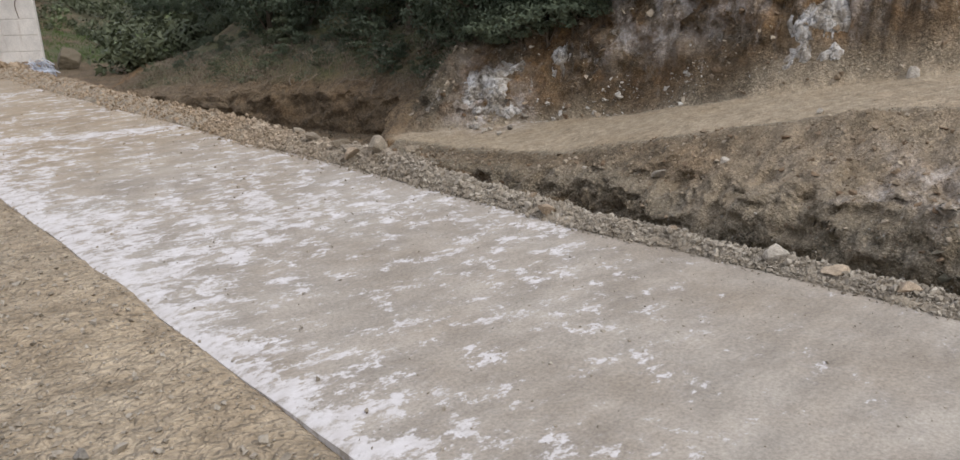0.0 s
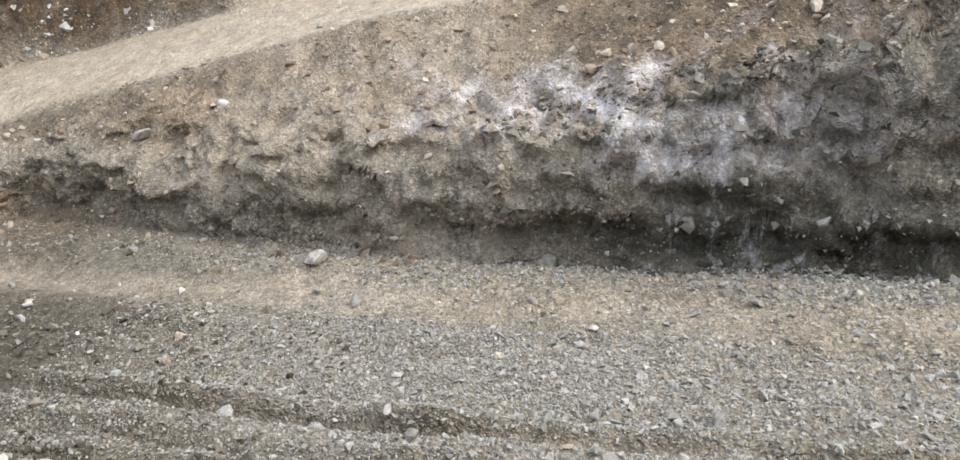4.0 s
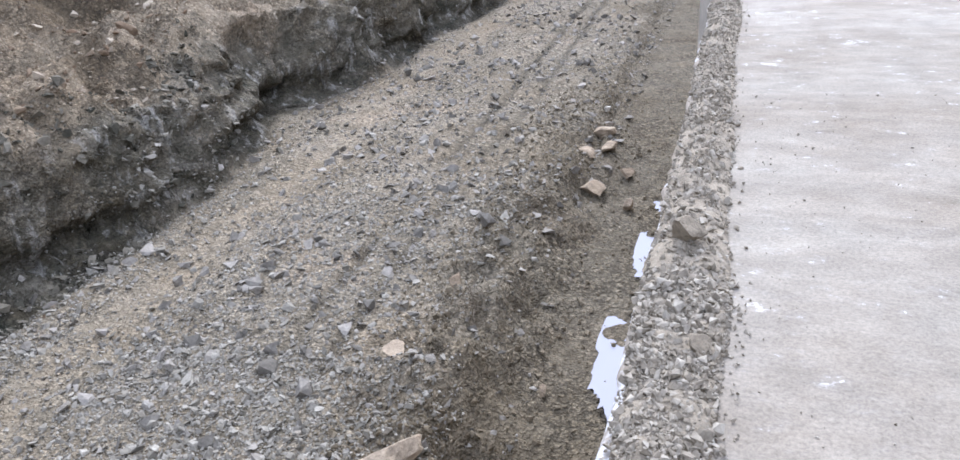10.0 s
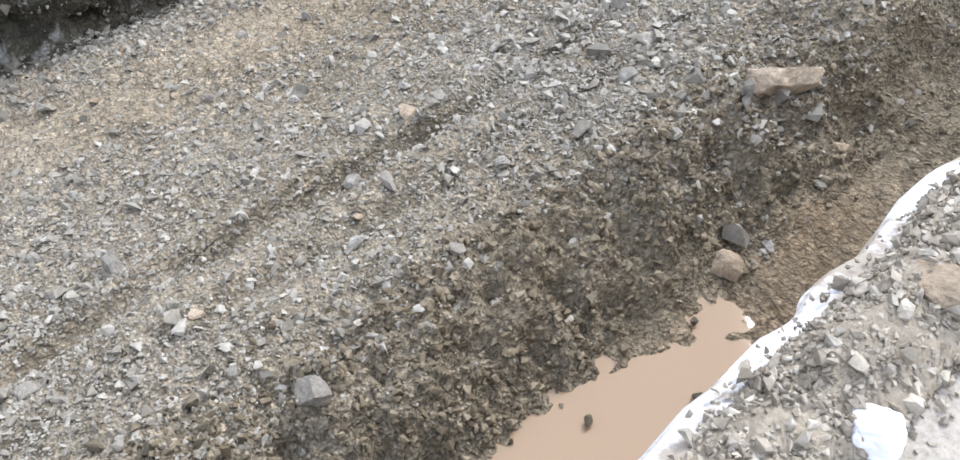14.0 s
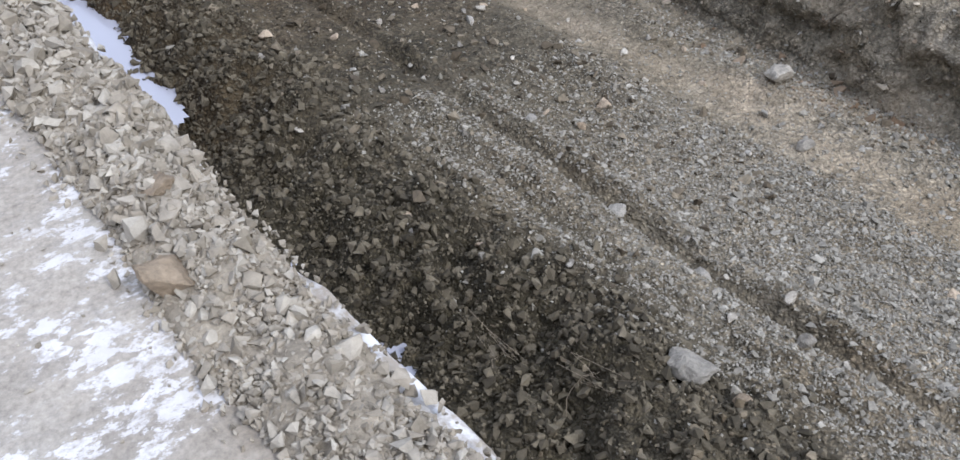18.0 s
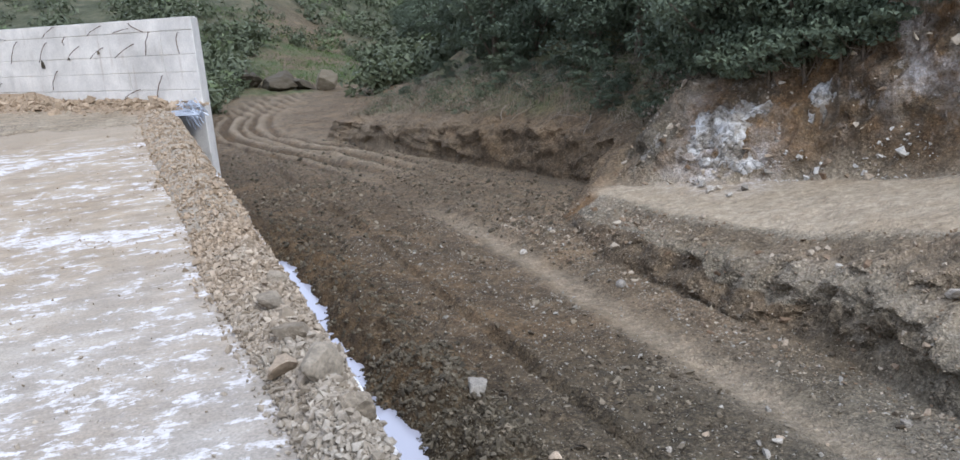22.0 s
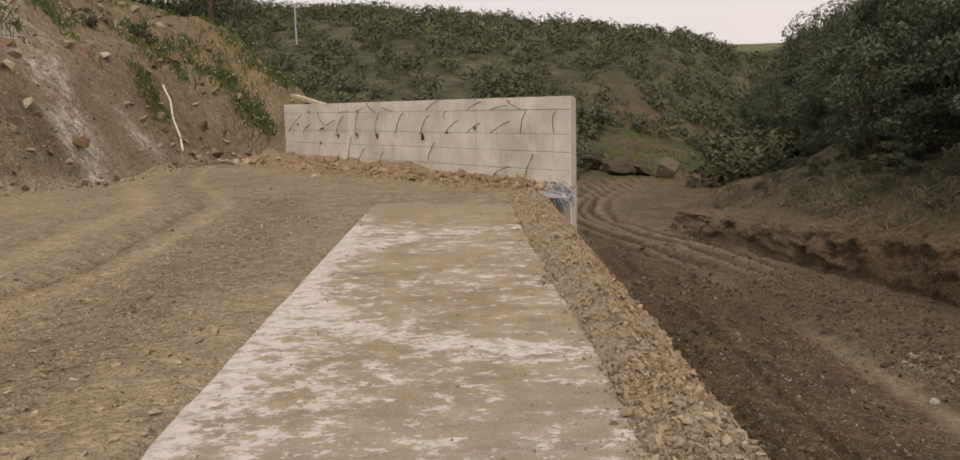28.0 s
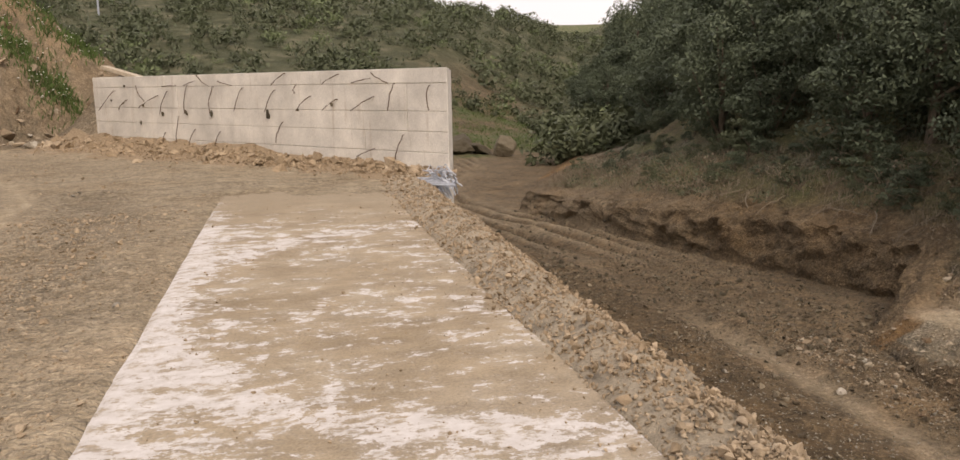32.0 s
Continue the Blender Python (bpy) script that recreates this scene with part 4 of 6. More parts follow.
def broken_line(y, pace, seed):
    """Uneven straight facets, -1 to 1."""
    rnd = random.Random(seed)
    knots, v = [SLAB_S - 1], [0.0]
    while knots[-1] < SLAB_N + 1:
        knots.append(knots[-1] + pace * rnd.uniform(0.3, 1.7))
        v.append(rnd.uniform(-1, 1))
    return np.interp(y, knots, v)


def road_slab():
    ys = np.arange(SLAB_S, SLAB_N + 0.01, 0.025)
    jag = edge_line(ys) + 0.022 * broken_line(ys, 0.35, 91) + 0.014 * broken_line(ys, 0.09, 92)
    crumble = 0.03 * (0.5 + 0.5 * fbm(ys * 5, ys * 0 + 7, 3, 93))
    ragged = 0.012 * fbm(ys * 1.6, ys * 0 + 5, 4, 94)
    inner = np.linspace(SLAB_W + 0.12, -0.14, 14)
    rows = []
    for y, j, c, r in zip(ys, jag, crumble, ragged):
        row = [(SLAB_W + r, y, -0.3), (SLAB_W + r, y, -0.012), (SLAB_W + 0.05 + r, y, 0.0)]
        row += [(x, y, 0.0) for x in inner]
        row += [(-0.05 - c + j, y, 0.0), (j - 0.012, y, -0.02 - c * 0.4), (j, y, -0.05), (j - 0.02, y, -0.12), (j * 0.5 - 0.05, y, -0.5), (-0.05, y, -1.6), (0.0, y, -3.4), (-0.4, y, -3.4)]
        rows.append(row)
    v = np.array(rows)
    top = (v[:, :, 2] > -0.001)
    v[:, :, 2] += np.where(top, 0.006 * fbm(v[:, :, 0] * 1.3, v[:, :, 1] * 1.3, 3, 95), 0)
    ny, nx = v.shape[:2]
    i = np.arange(nx * ny).reshape(ny, nx)
    faces = np.stack([i[:-1, :-1], i[:-1, 1:], i[1:, 1:], i[1:, :-1]], -1).reshape(-1, 4)
    me = array_mesh("road_slab", v.reshape(-1, 3), faces, SLAB)
    tagged(new("road_slab", me), "dusty concrete road slab with worn white lime patches", "road", kind="structure")


road_slab()


# ---- concrete walls at the slab's ends ----
WALL_A, WALL_B, WALL_TOP = Vector((0.56, 14.72, 0)), Vector((-6.22, 22.97, 0)), 1.63
WALL_WAY = (WALL_B - WALL_A).normalized()
WALL_OUT = Vector((-WALL_WAY.y, WALL_WAY.x, 0))
if WALL_OUT.y > 0:
    WALL_OUT = -WALL_OUT
WALL_LEN = (WALL_B - WALL_A).length


def on_wall(s, z, out=0.0):
    p = WALL_A + WALL_WAY * s + WALL_OUT * out
    return Vector((p.x, p.y, z))


def prism(bm, plan, z0, z1):
    low = [bm.verts.new((x, y, z0)) for x, y in plan]
    top = [bm.verts.new((x, y, z1)) for x, y in plan]
    bm.faces.new(low[::-1])
    bm.faces.new(top)
    for k in range(len(plan)):
        j = (k + 1) % len(plan)
        bm.faces.new((low[k], low[j], top[j], top[k]))
    bmesh.ops.recalc_face_normals(bm, faces=bm.faces)


def tube(bm, points, radius, sides=6):
    """A round bar through the points."""
    pts = [Vector(p) for p in points]
    rings = []
    for k, p in enumerate(pts):
        way = (pts[min(k + 1, len(pts) - 1)] - pts[max(k - 1, 0)]).normalized()
        a = way.orthogonal().normalized()
        b = way.cross(a)
        r = radius[k] if isinstance(radius, (list, tuple)) else radius
        rings.append([bm.verts.new(p + (a * math.cos(2 * math.pi * q / sides) + b * math.sin(2 * math.pi * q / sides)) * r) for q in range(sides)])
    for u, v in zip(rings, rings[1:]):
        for q in range(sides):
            j = (q + 1) % sides
            bm.faces.new((u[q], u[j], v[j], v[q]))
    bm.faces.new(rings[0][::-1])
    bm.faces.new(rings[-1])
    bmesh.ops.recalc_face_normals(bm, faces=bm.faces)


BARS_TOP = ((6.54, 1.61, 6.09, 1.39), (5.84, 1.49, 5.33, 1.4), (7.0, 1.41, 6.5, 1.5), (7.79, 1.4, 7.22, 1.42), (3.82, 1.6, 4.14, 1.4), (2.41, 1.56, 2.77, 1.4), (2.09, 1.41, 1.6, 1.48), (1.61, 1.57, 1.2, 1.4))
BARS_MID = ((9.74, 1.32, 10.36, 0.88), (9.25, 1.12, 9.51, 0.89), (8.82, 1.42, 8.44, 1.09), (8.0, 1.21, 8.7, 0.95), (7.63, 1.3, 7.87, 0.83), (6.89, 1.41, 6.99, 0.85), (6.02, 1.38, 6.12, 0.86), (5.07, 1.35, 5.3, 0.92), (4.13, 1.3, 4.37, 0.91), (3.53, 1.39, 3.5, 1.24), (3.15, 1.19, 3.5, 0.94), (1.11, 1.39, 1.2, 0.96), (1.58, 1.18, 2.07, 0.95), (2.47, 1.14, 2.8, 0.95), (0.35, 1.35, 0.33, 0.97))
BARS_LOW = ((7.28, 0.78, 7.32, 0.14), (6.72, 0.53, 6.91, 0.12), (5.88, 0.5, 5.99, 0.19), (3.95, 0.72, 4.1, 0.35), (0.94, 0.57, 1.08, 0.18), (1.61, 0.32, 1.98, 0.18), (7.81, 0.44, 7.82, 0.15))
CLOTS = ((7.87, 0.83, 0.22), (6.99, 0.85, 0.24), (6.12, 0.86, 0.2), (4.37, 0.85, 0.34), (8.6, 1.0, 0.12), (9.3, 1.42, 0.11), (8.75, 0.62, 0.13), (2.6, 1.05, 0.1), (9.9, 1.1, 0.08), (9.38, 1.05, 0.07), (3.5, 0.95, 0.07))


def north_wall():
    rnd = random.Random(5)
    wall = thing("retaining_wall", "pale cast concrete wall with bent rusty bars sticking out", "wall", kind="structure")
    bm = bmesh.new()
    a, b = on_wall(0, 0, -0.012), on_wall(WALL_LEN, 0, -0.012)
    back = 0.45
    prism(bm, [(a.x, a.y), (b.x, b.y), (b.x - WALL_OUT.x * back, b.y - WALL_OUT.y * back), (a.x + 0.16, a.y + 0.55)], -3.4, WALL_TOP - 0.012)
    bmesh.ops.bevel(bm, geom=[e for e in bm.edges if abs(e.verts[0].co.z - e.verts[1].co.z) < 0.01 and e.verts[0].co.z > 1], offset=0.03, segments=2, affect="EDGES")
    part("body", bm, CONCRETE, wall)
    # casting lifts: panels between the board marks
    marks = [-0.9, 0.3, 0.63, 0.95, 1.39, WALL_TOP]
    for row, (z0, z1) in enumerate(zip(marks, marks[1:])):
        cuts = [0.0] + sorted(rnd.uniform(0.15, 0.9) * WALL_LEN for _ in range(2)) + [WALL_LEN]
        if row in (2, 3):
            cuts = [0.0, 0.85, 7.3, WALL_LEN]
        for s0, s1 in zip(cuts, cuts[1:]):
            if s1 - s0 < 0.3:
                continue
            bm = bmesh.new()
            bulge = rnd.uniform(0.0, 0.006)
            top = [on_wall(s0 + 0.004, 0, bulge), on_wall(s1 - 0.004, 0, bulge), on_wall(s1 - 0.004, 0, -0.02), on_wall(s0 + 0.004, 0, -0.02)]
            prism(bm, [(p.x, p.y) for p in top], z0 + 0.006, z1 - 0.006)
            bmesh.ops.bevel(bm, geom=list(bm.edges), offset=0.005, segments=1, affect="EDGES")
            part("panel", bm, CONCRETE, wall)
    for s0, z0, s1, z1 in BARS_TOP + BARS_MID + BARS_LOW:
        bm = bmesh.new()
        pts = [on_wall(s0, z0, -0.01), on_wall(s0, z0, 0.03)]
        for k in range(1, 6):
            f = k / 5
            pts.append(on_wall(s0 + (s1 - s0) * f + rnd.uniform(-0.02, 0.02), z0 + (z1 - z0) * f, 0.03 + 0.05 * math.sin(f * 2.6) + 0.02 * f))
        tube(bm, pts, 0.008, 6)
        part("bar", bm, RUST, wall, "bent rusty reinforcing bar")
    for s, z, size in CLOTS:
        v, f = rock_shape(int(s * 100), 2, 0.8)
        bm = bmesh.new()
        vs = [bm.verts.new(on_wall(s + p[0] * size * 0.45, z + p[1] * size, 0.02 + p[2] * 0.09)) for p in v]
        for t in f:
            bm.faces.new([vs[q] for q in t])
        part("mud_clot", bm, CLOD, wall, "dried mud and roots caught on a bar")


north_wall()


def south_wall():
    rnd = random.Random(6)
    a, b = Vector((0.06, -14.62, 0)), Vector((-2.35, -15.5, 0))
    way = (b - a).normalized()
    back = Vector((way.y, -way.x, 0))
    if back.y > 0:
        back = -back
    wall = thing("abutment_wall", "weathered concrete wall across the slab's end", "wall", kind="structure")
    bm = bmesh.new()
    p = [a, b, b + back * 0.45, a + back * 0.45]
    prism(bm, [(q.x, q.y) for q in p], -3.2, 1.6)
    bmesh.ops.bevel(bm, geom=list(bm.edges), offset=0.02, segments=1, affect="EDGES")
    part("body", bm, OLD_CONCRETE, wall)
    for z0, z1 in ((0.02, 0.45), (0.46, 0.95), (0.96, 1.58)):
        for k in range(3):
            c, d = a + way * (0.02 + k * 0.855), a + way * (0.84 + k * 0.855)
            o = -back * rnd.uniform(0.006, 0.02)
            bm = bmesh.new()
            prism(bm, [(q.x, q.y) for q in (c + o, d + o, d + back * 0.05, c + back * 0.05)], z0, z1)
            part("panel", bm, OLD_CONCRETE, wall)


south_wall()


# ---- rubble along the slab's edge ----
def windrow_width(y):
    return np.interp(y, (-14, -6, -3, -1.7, -0.9, 2, 5, 9), (0.31, 0.28, 0.21, 0.27, 0.37, 0.4, 0.48, 0.62)) + 0.05 * fbm(y * 0.6, y * 0 + 2, 3, 101)


def windrow_lip(y):
    """The windrow's outer edge: it keeps a ragged strip of the slab bare."""
    return edge_line(y) - np.interp(y, (-7, -5.5, -4.8, -3.6, -2.9, -1, 2), (0.02, 0.02, 0.05, 0.045, 0.025, 0.035, 0.02)) + np.clip(0.035 * broken_line(y, 0.4, 105), -0.012, 0.02) + 0.014 * broken_line(y, 0.07, 106)


def windrow_height(x, y):
    w = windrow_width(y)
    lip = windrow_lip(y)
    u = np.clip((x + w) / (w + lip), 0, 1)
    base = np.interp(u, (0, 0.12, 0.35, 0.65, 0.88, 1.0), (0.0, 0.035, 0.1, 0.13, 0.075, 0.0))
    base = base * np.interp(y, (-14, -6, -3, -1, 1), (0.9, 0.6, 0.42, 0.72, 1.0))
    return np.where((x > -w) & (x < lip + 0.02), base * (1 + 0.5 * fbm(x * 2, y * 0.8, 3, 102) + 0.6 * fbm(x * 5, y * 5, 2, 103)), 0)


def rubble_windrow():
    rng = np.random.default_rng(7)
    ys = np.arange(SLAB_S + 0.3, SLAB_N - 0.4, 0.04)
    us = np.linspace(0, 1, 17)
    w = windrow_width(ys)
    gx = -w[:, None] + us[None] * (w + windrow_lip(ys))[:, None]
    gy = ys[:, None] + 0 * gx
    gz = windrow_height(gx, gy) * 0.8 + 0.004 + 0.018 * fbm(gx * 14, gy * 14, 2, 104)
    gz[:, 0], gz[:, -1] = -0.01, -0.01
    ny, nx = gx.shape
    i = np.arange(nx * ny).reshape(ny, nx)
    faces = np.stack([i[:-1, :-1], i[:-1, 1:], i[1:, 1:], i[1:, :-1]], -1).reshape(-1, 4)
    row = thing("rubble_windrow", "long low heap of broken stone and earth on the slab's edge", "rubble", data=array_mesh("rubble_windrow", np.stack([gx, gy, gz], -1).reshape(-1, 3), faces, FINES, True))
    count = 62000
    y = rng.uniform(SLAB_S + 0.3, SLAB_N - 0.4, count)
    y = np.where(rng.random(count) < 0.6, rng.uniform(-6.0, 4.5, count), y)
    ww, lip = windrow_width(y), windrow_lip(y)
    x = lip - (ww + lip) * (1 - rng.beta(1.1, 1.0, count)) * np.where(rng.random(count) < 0.08, 1.2, 1.0)
    size = np.clip(0.011 * rng.pareto(2.8, count) + 0.013, 0.013, 0.046)
    size = size * np.interp(y, (-6, -3.5, -1.5, 0.5), (0.95, 0.66, 0.8, 1.05))
    x = np.minimum(x + np.where(rng.random(count) < 0.14, 0.06 * rng.random(count), 0), edge_line(y) - 0.015)
    z = windrow_height(x, y) * 0.82 + size * rng.uniform(0.0, 0.45, count) + 0.002
    stuff = new("loose_rubble", scatter("loose_rubble", rng, np.stack([x, y, z], -1), size, PEBBLES, RUBBLE, 0.9))
    stuff.parent = row
    tagged(stuff, "loose broken stones", kind="stuff")
    shapes = [array_mesh("stone", *broken_shape(200 + k, 0.9, 14), RUBBLE) for k in range(14)]
    rnd = random.Random(9)
    for k in range(290):
        y = rnd.uniform(-6.5, 6.0)
        far, lip = float(windrow_width(y)), float(windrow_lip(y))
        x = lip - 0.02 - (far + lip - 0.02) * rnd.betavariate(1.2, 1.3)
        s = rnd.choice((0.03, 0.03, 0.035, 0.04, 0.045, 0.05, 0.055, 0.075))
        s = s * float(np.interp(y, (-6, -3.5, -1.5, 0.5), (0.95, 0.75, 0.8, 1.05)))
        ob = new("stone", rnd.choice(shapes))
        ob.parent = row
        ob.matrix_basis = Matrix.LocRotScale((x, y, float(windrow_height(x, y)) * 0.82 + s * 0.22), Euler((rnd.gauss(0, 0.5), rnd.gauss(0, 0.5), rnd.uniform(0, 6.3))), (s, s, s))
    return row


rubble_windrow()


# ---- single rocks ----
def rock(x, y, size, mat, label, flat=0.65, name="rock", lift=0.0, seed=None, tilt=0.25, spin=None):
    seed = int(abs(x * 131 + y * 57) * 10) if seed is None else seed
    rnd = random.Random(seed)
    v, f = rock_shape(seed, 4 if size > 0.11 else 3, flat, 0.32)
    off = Vector((seed % 97, seed % 31, 0))
    v = v * np.array([[1 + 0.09 * noise.noise(Vector(p) * 6 + off) - 0.16 * max(0, 0.25 - abs(noise.noise(Vector(p) * 4 + off))) + 0.05 * noise.noise(Vector(p) * 15 + off)] for p in v])
    ground_at = ground_z(x, y) if not (SLAB_W < x < 0.0) else float(windrow_height(np.array(x), np.array(y))) * 0.82
    ob = thing(name, label, "rock", data=array_mesh(name, v, f, mat), group="loose rocks")
    ob.matrix_basis = Matrix.LocRotScale((x, y, ground_at + size * flat * 0.3 + lift), Euler((rnd.gauss(0, tilt), rnd.gauss(0, tilt), rnd.uniform(0, 6.3) if spin is None else spin)), (size,) * 3)
    return ob


for x, y, s, fl in ((-0.2, -3.5, 0.13, 0.75),):
    rock(x, y, s, BRIGHT, "bright white angular stone on the rubble heap", fl)
for x, y, s, fl in ((-0.14, -2.27, 0.13, 0.9), (7.82, 3.27, 0.3, 0.5), (7.49, 4.35, 0.32, 0.5), (8.06, 4.61, 0.16, 0.6), (9.25, 2.45, 0.2, 0.6), (7.72, 3.8, 0.2, 0.6), (5.86, 1.25, 0.4, 0.45), (1.62, -16.06, 0.14, 0.8), (2.31, -3.92, 0.13, 0.4), (3.62, 4.4, 0.12, 0.6), (7.6, 6.2, 0.2, 0.6), (12.95, 2.6, 0.45, 0.6), (5.6, 11.8, 0.2, 0.5)):
    rock(x, y, s, PALE, "pale limestone rock lying on earth", fl)
for x, y, s, fl in ((-0.32, -0.76, 0.15, 0.55), (-0.22, -0.5, 0.13, 0.4), (1.33, -6.09, 0.3, 0.6), (1.93, -7.22, 0.6, 0.5), (2.33, -8.47, 0.3, 0.4), (1.44, -7.48, 0.19, 0.8), (2.17, -9.67, 0.24, 0.7), (1.55, -15.13, 0.55, 0.5), (1.66, -14.23, 0.38, 0.6), (1.33, -14.29, 0.32, 0.6), (1.37, -13.19, 0.55, 0.4), (0.99, -13.67, 0.32, 0.7), (0.88, -12.76, 0.25, 0.8), (1.12, -8.8, 0.16, 0.7), (-0.13, -2.6, 0.17, 0.3), (-0.14, -2.95, 0.15, 0.45), (-0.13, -3.85, 0.17, 0.35), (-0.14, -4.3, 0.13, 0.5), (-0.14, -1.6, 0.15, 0.3)):
    rock(x, y, s, TAN, "tan sandstone rock with rough broken faces", fl)
for x, y, s, fl in ((2.41, -0.5, 0.3, 0.75), (2.05, -3.43, 0.24, 0.8), (3.17, -2.32, 0.17, 0.5), (3.68, -3.05, 0.22, 0.8), (3.61, -2.15, 0.12, 0.7), (3.12, -4.71, 0.16, 0.7), (2.74, -5.37, 0.16, 0.5), (3.21, -0.82, 0.14, 0.7), (2.3, -4.6, 0.16, 0.6), (3.55, 2.1, 0.15, 0.6), (3.28, 0.84, 0.2, 0.5), (2.43, 3.18, 0.14, 0.6), (2.46, 6.5, 0.35, 0.7), (6.0, 3.7, 0.16, 0.6), (5.9, 8.9, 0.2, 0.6), (1.0, -4.0, 0.14, 0.8)):
    rock(x, y, s, GREYROCK, "grey angular rock on the channel's gravel", fl)
rock(-0.29, 1.63, 0.2, TAN, "round tan boulder in the rubble heap", 0.85, "boulder")
for x, y, s in ((-0.16, 1.4, 0.3), (-0.12, 1.0, 0.25), (-0.17, 1.95, 0.22), (-0.2, 2.45, 0.2), (-0.1, 2.9, 0.18), (-0.12, -6.2, 0.2), (-0.2, -5.4, 0.13)):
    rock(x, y, s, FINES, "crumbling lump of earth and stone in the heap", 0.7, "earth_lump")
rock(12.4, 58.5, 2.2, CLOD, "dark earth boulder beside the valley track", 0.8, "boulder")
for x, y, s in ((9.6, 60.5, 3.4), (7.9, 61.5, 2.8), (10.9, 60.0, 2.2)):
    rock(x, y, s, CLOD, "mound of dark earth beside the valley track", 0.55, "earth_mound")


def loose_stones():
    rnd = random.Random(71)
    kinds = []
    for k in range(15):
        v, f = rock_shape(800 + k, 3, rnd.uniform(0.45, 0.8), 0.32)
        kinds.append(array_mesh("bed_rock", v, f, (GREYROCK, PALE, TAN, GREYROCK, GREYROCK)[k % 5]))
    words = ("grey angular stone", "pale limestone piece", "tan sandstone piece", "grey angular stone", "grey angular stone")
    for k in range(170):
        x, y = rnd.uniform(1.9, 5.9), rnd.uniform(-8.5, 5.5)
        j = rnd.randrange(15)
        s = rnd.choice((0.06, 0.07, 0.08, 0.09, 0.1, 0.12, 0.15))
        ob = thing("bed_rock", words[j % 5] + " lying on the channel's gravel", "rock", data=kinds[j], group="stones on the channel bed")
        ob.matrix_basis = Matrix.LocRotScale((x, y, ground_z(x, y) + s * 0.15), Euler((rnd.gauss(0, 0.3), rnd.gauss(0, 0.3), rnd.uniform(0, 6.3))), (s, s, s))
    for k in range(60):
        x, y = rnd.uniform(-6.5, -2.9), rnd.uniform(-3, 15)
        j = rnd.randrange(15)
        s = rnd.choice((0.04, 0.05, 0.06, 0.08))
        ob = thing("gravel_stone", words[j % 5] + " lying on the tan platform", "rock", data=kinds[j], group="stones on the platform")
        ob.matrix_basis = Matrix.LocRotScale((x, y, ground_z(x, y) + s * 0.15), Euler((rnd.gauss(0, 0.3), rnd.gauss(0, 0.3), rnd.uniform(0, 6.3))), (s, s, s))


loose_stones()


def outcrop(x, y, turn, long, tall, proud, seed):
    """A craggy face of bare rock that stands out of the bank; its rim is buried."""
    u, v = np.meshgrid(np.linspace(-1, 1, 60), np.linspace(-1, 1, 50))
    ca, sa = math.cos(radians(turn)), math.sin(radians(turn))
    px, py = x + u * long * ca - v * tall * sa, y + u * long * sa + v * tall * ca
    pz = height(px, py)
    r = np.hypot(u, v) + 0.75 * fbm(u * 2.2 + seed, v * 2.2, 5, 161)
    out = proud * np.clip(1 - r, -0.4, 1)
    crag = 0.5 * (1 - 2 * np.abs(fbm(py * 2.2 + seed, pz * 2.6, 4, 162))) + 0.35 * (1 - 2 * np.abs(fbm(py * 5, pz * 6 + px * 3, 3, 163)))
    out = np.where(r < 1, out + proud * 0.5 * crag * np.clip(1.3 - r, 0, 1), out) - 0.05
    co = np.stack([px + sa * out * 0.75, py - ca * out * 0.75, pz + out * 0.65], -1).reshape(-1, 3)
    i = np.arange(u.size).reshape(u.shape)
    faces = np.stack([i[:-1, :-1], i[:-1, 1:], i[1:, 1:], i[1:, :-1]], -1).reshape(-1, 4)
    faces = faces[(r.ravel()[faces] < 1.15).any(1)]
    me = array_mesh("outcrop", co, faces, OUTCROP)
    thing("outcrop", "craggy pale limestone outcrop bedded in the bank", "rock", data=me, group="limestone outcrops")


for k, (x, y, turn, long, tall, proud) in enumerate(((10.55, 11.95, -58, 1.0, 0.42, 0.3), (10.3, 12.5, -50, 0.6, 0.35, 0.25), (11.55, 10.75, -60, 0.4, 0.3, 0.2), (12.75, 4.5, -60, 0.7, 0.35, 0.25))):
    outcrop(x, y, turn, long, tall, proud, k + 1)
rnd_out = random.Random(61)
for k in range(16):
    rock(rnd_out.uniform(9.0, 10.0), rnd_out.uniform(10.4, 13.0), rnd_out.choice((0.09, 0.12, 0.16, 0.22, 0.3)), PALE if k % 3 else GREYROCK, "broken limestone block below the outcrop", 0.65)


for k, (x, y, s) in enumerate(((-11.4, 24.0, 0.4), (-11.0, 27.35, 0.25), (-10.3, 23.6, 0.45), (-9.86, 24.53, 0.3), (-9.17, 27.56, 0.28), (-9.7, 28.25, 0.35), (-10.0, 27.4, 0.3), (-7.7, 31.3, 0.25), (-10.4, 16.36, 0.2), (-8.95, 27.56, 0.22), (-7.4, 23.4, 0.5), (-7.1, 22.9, 0.4), (-7.9, 23.8, 0.45), (-8.4, 24.6, 0.35), (-6.8, 23.2, 0.3), (-10.9, 26.0, 0.22), (-9.5, 26.2, 0.2), (-10.6, 24.9, 0.24))):
    rock(x, y, s, (PALE, TAN, TAN)[k % 3], "broken stone block on the red bank", 0.55)


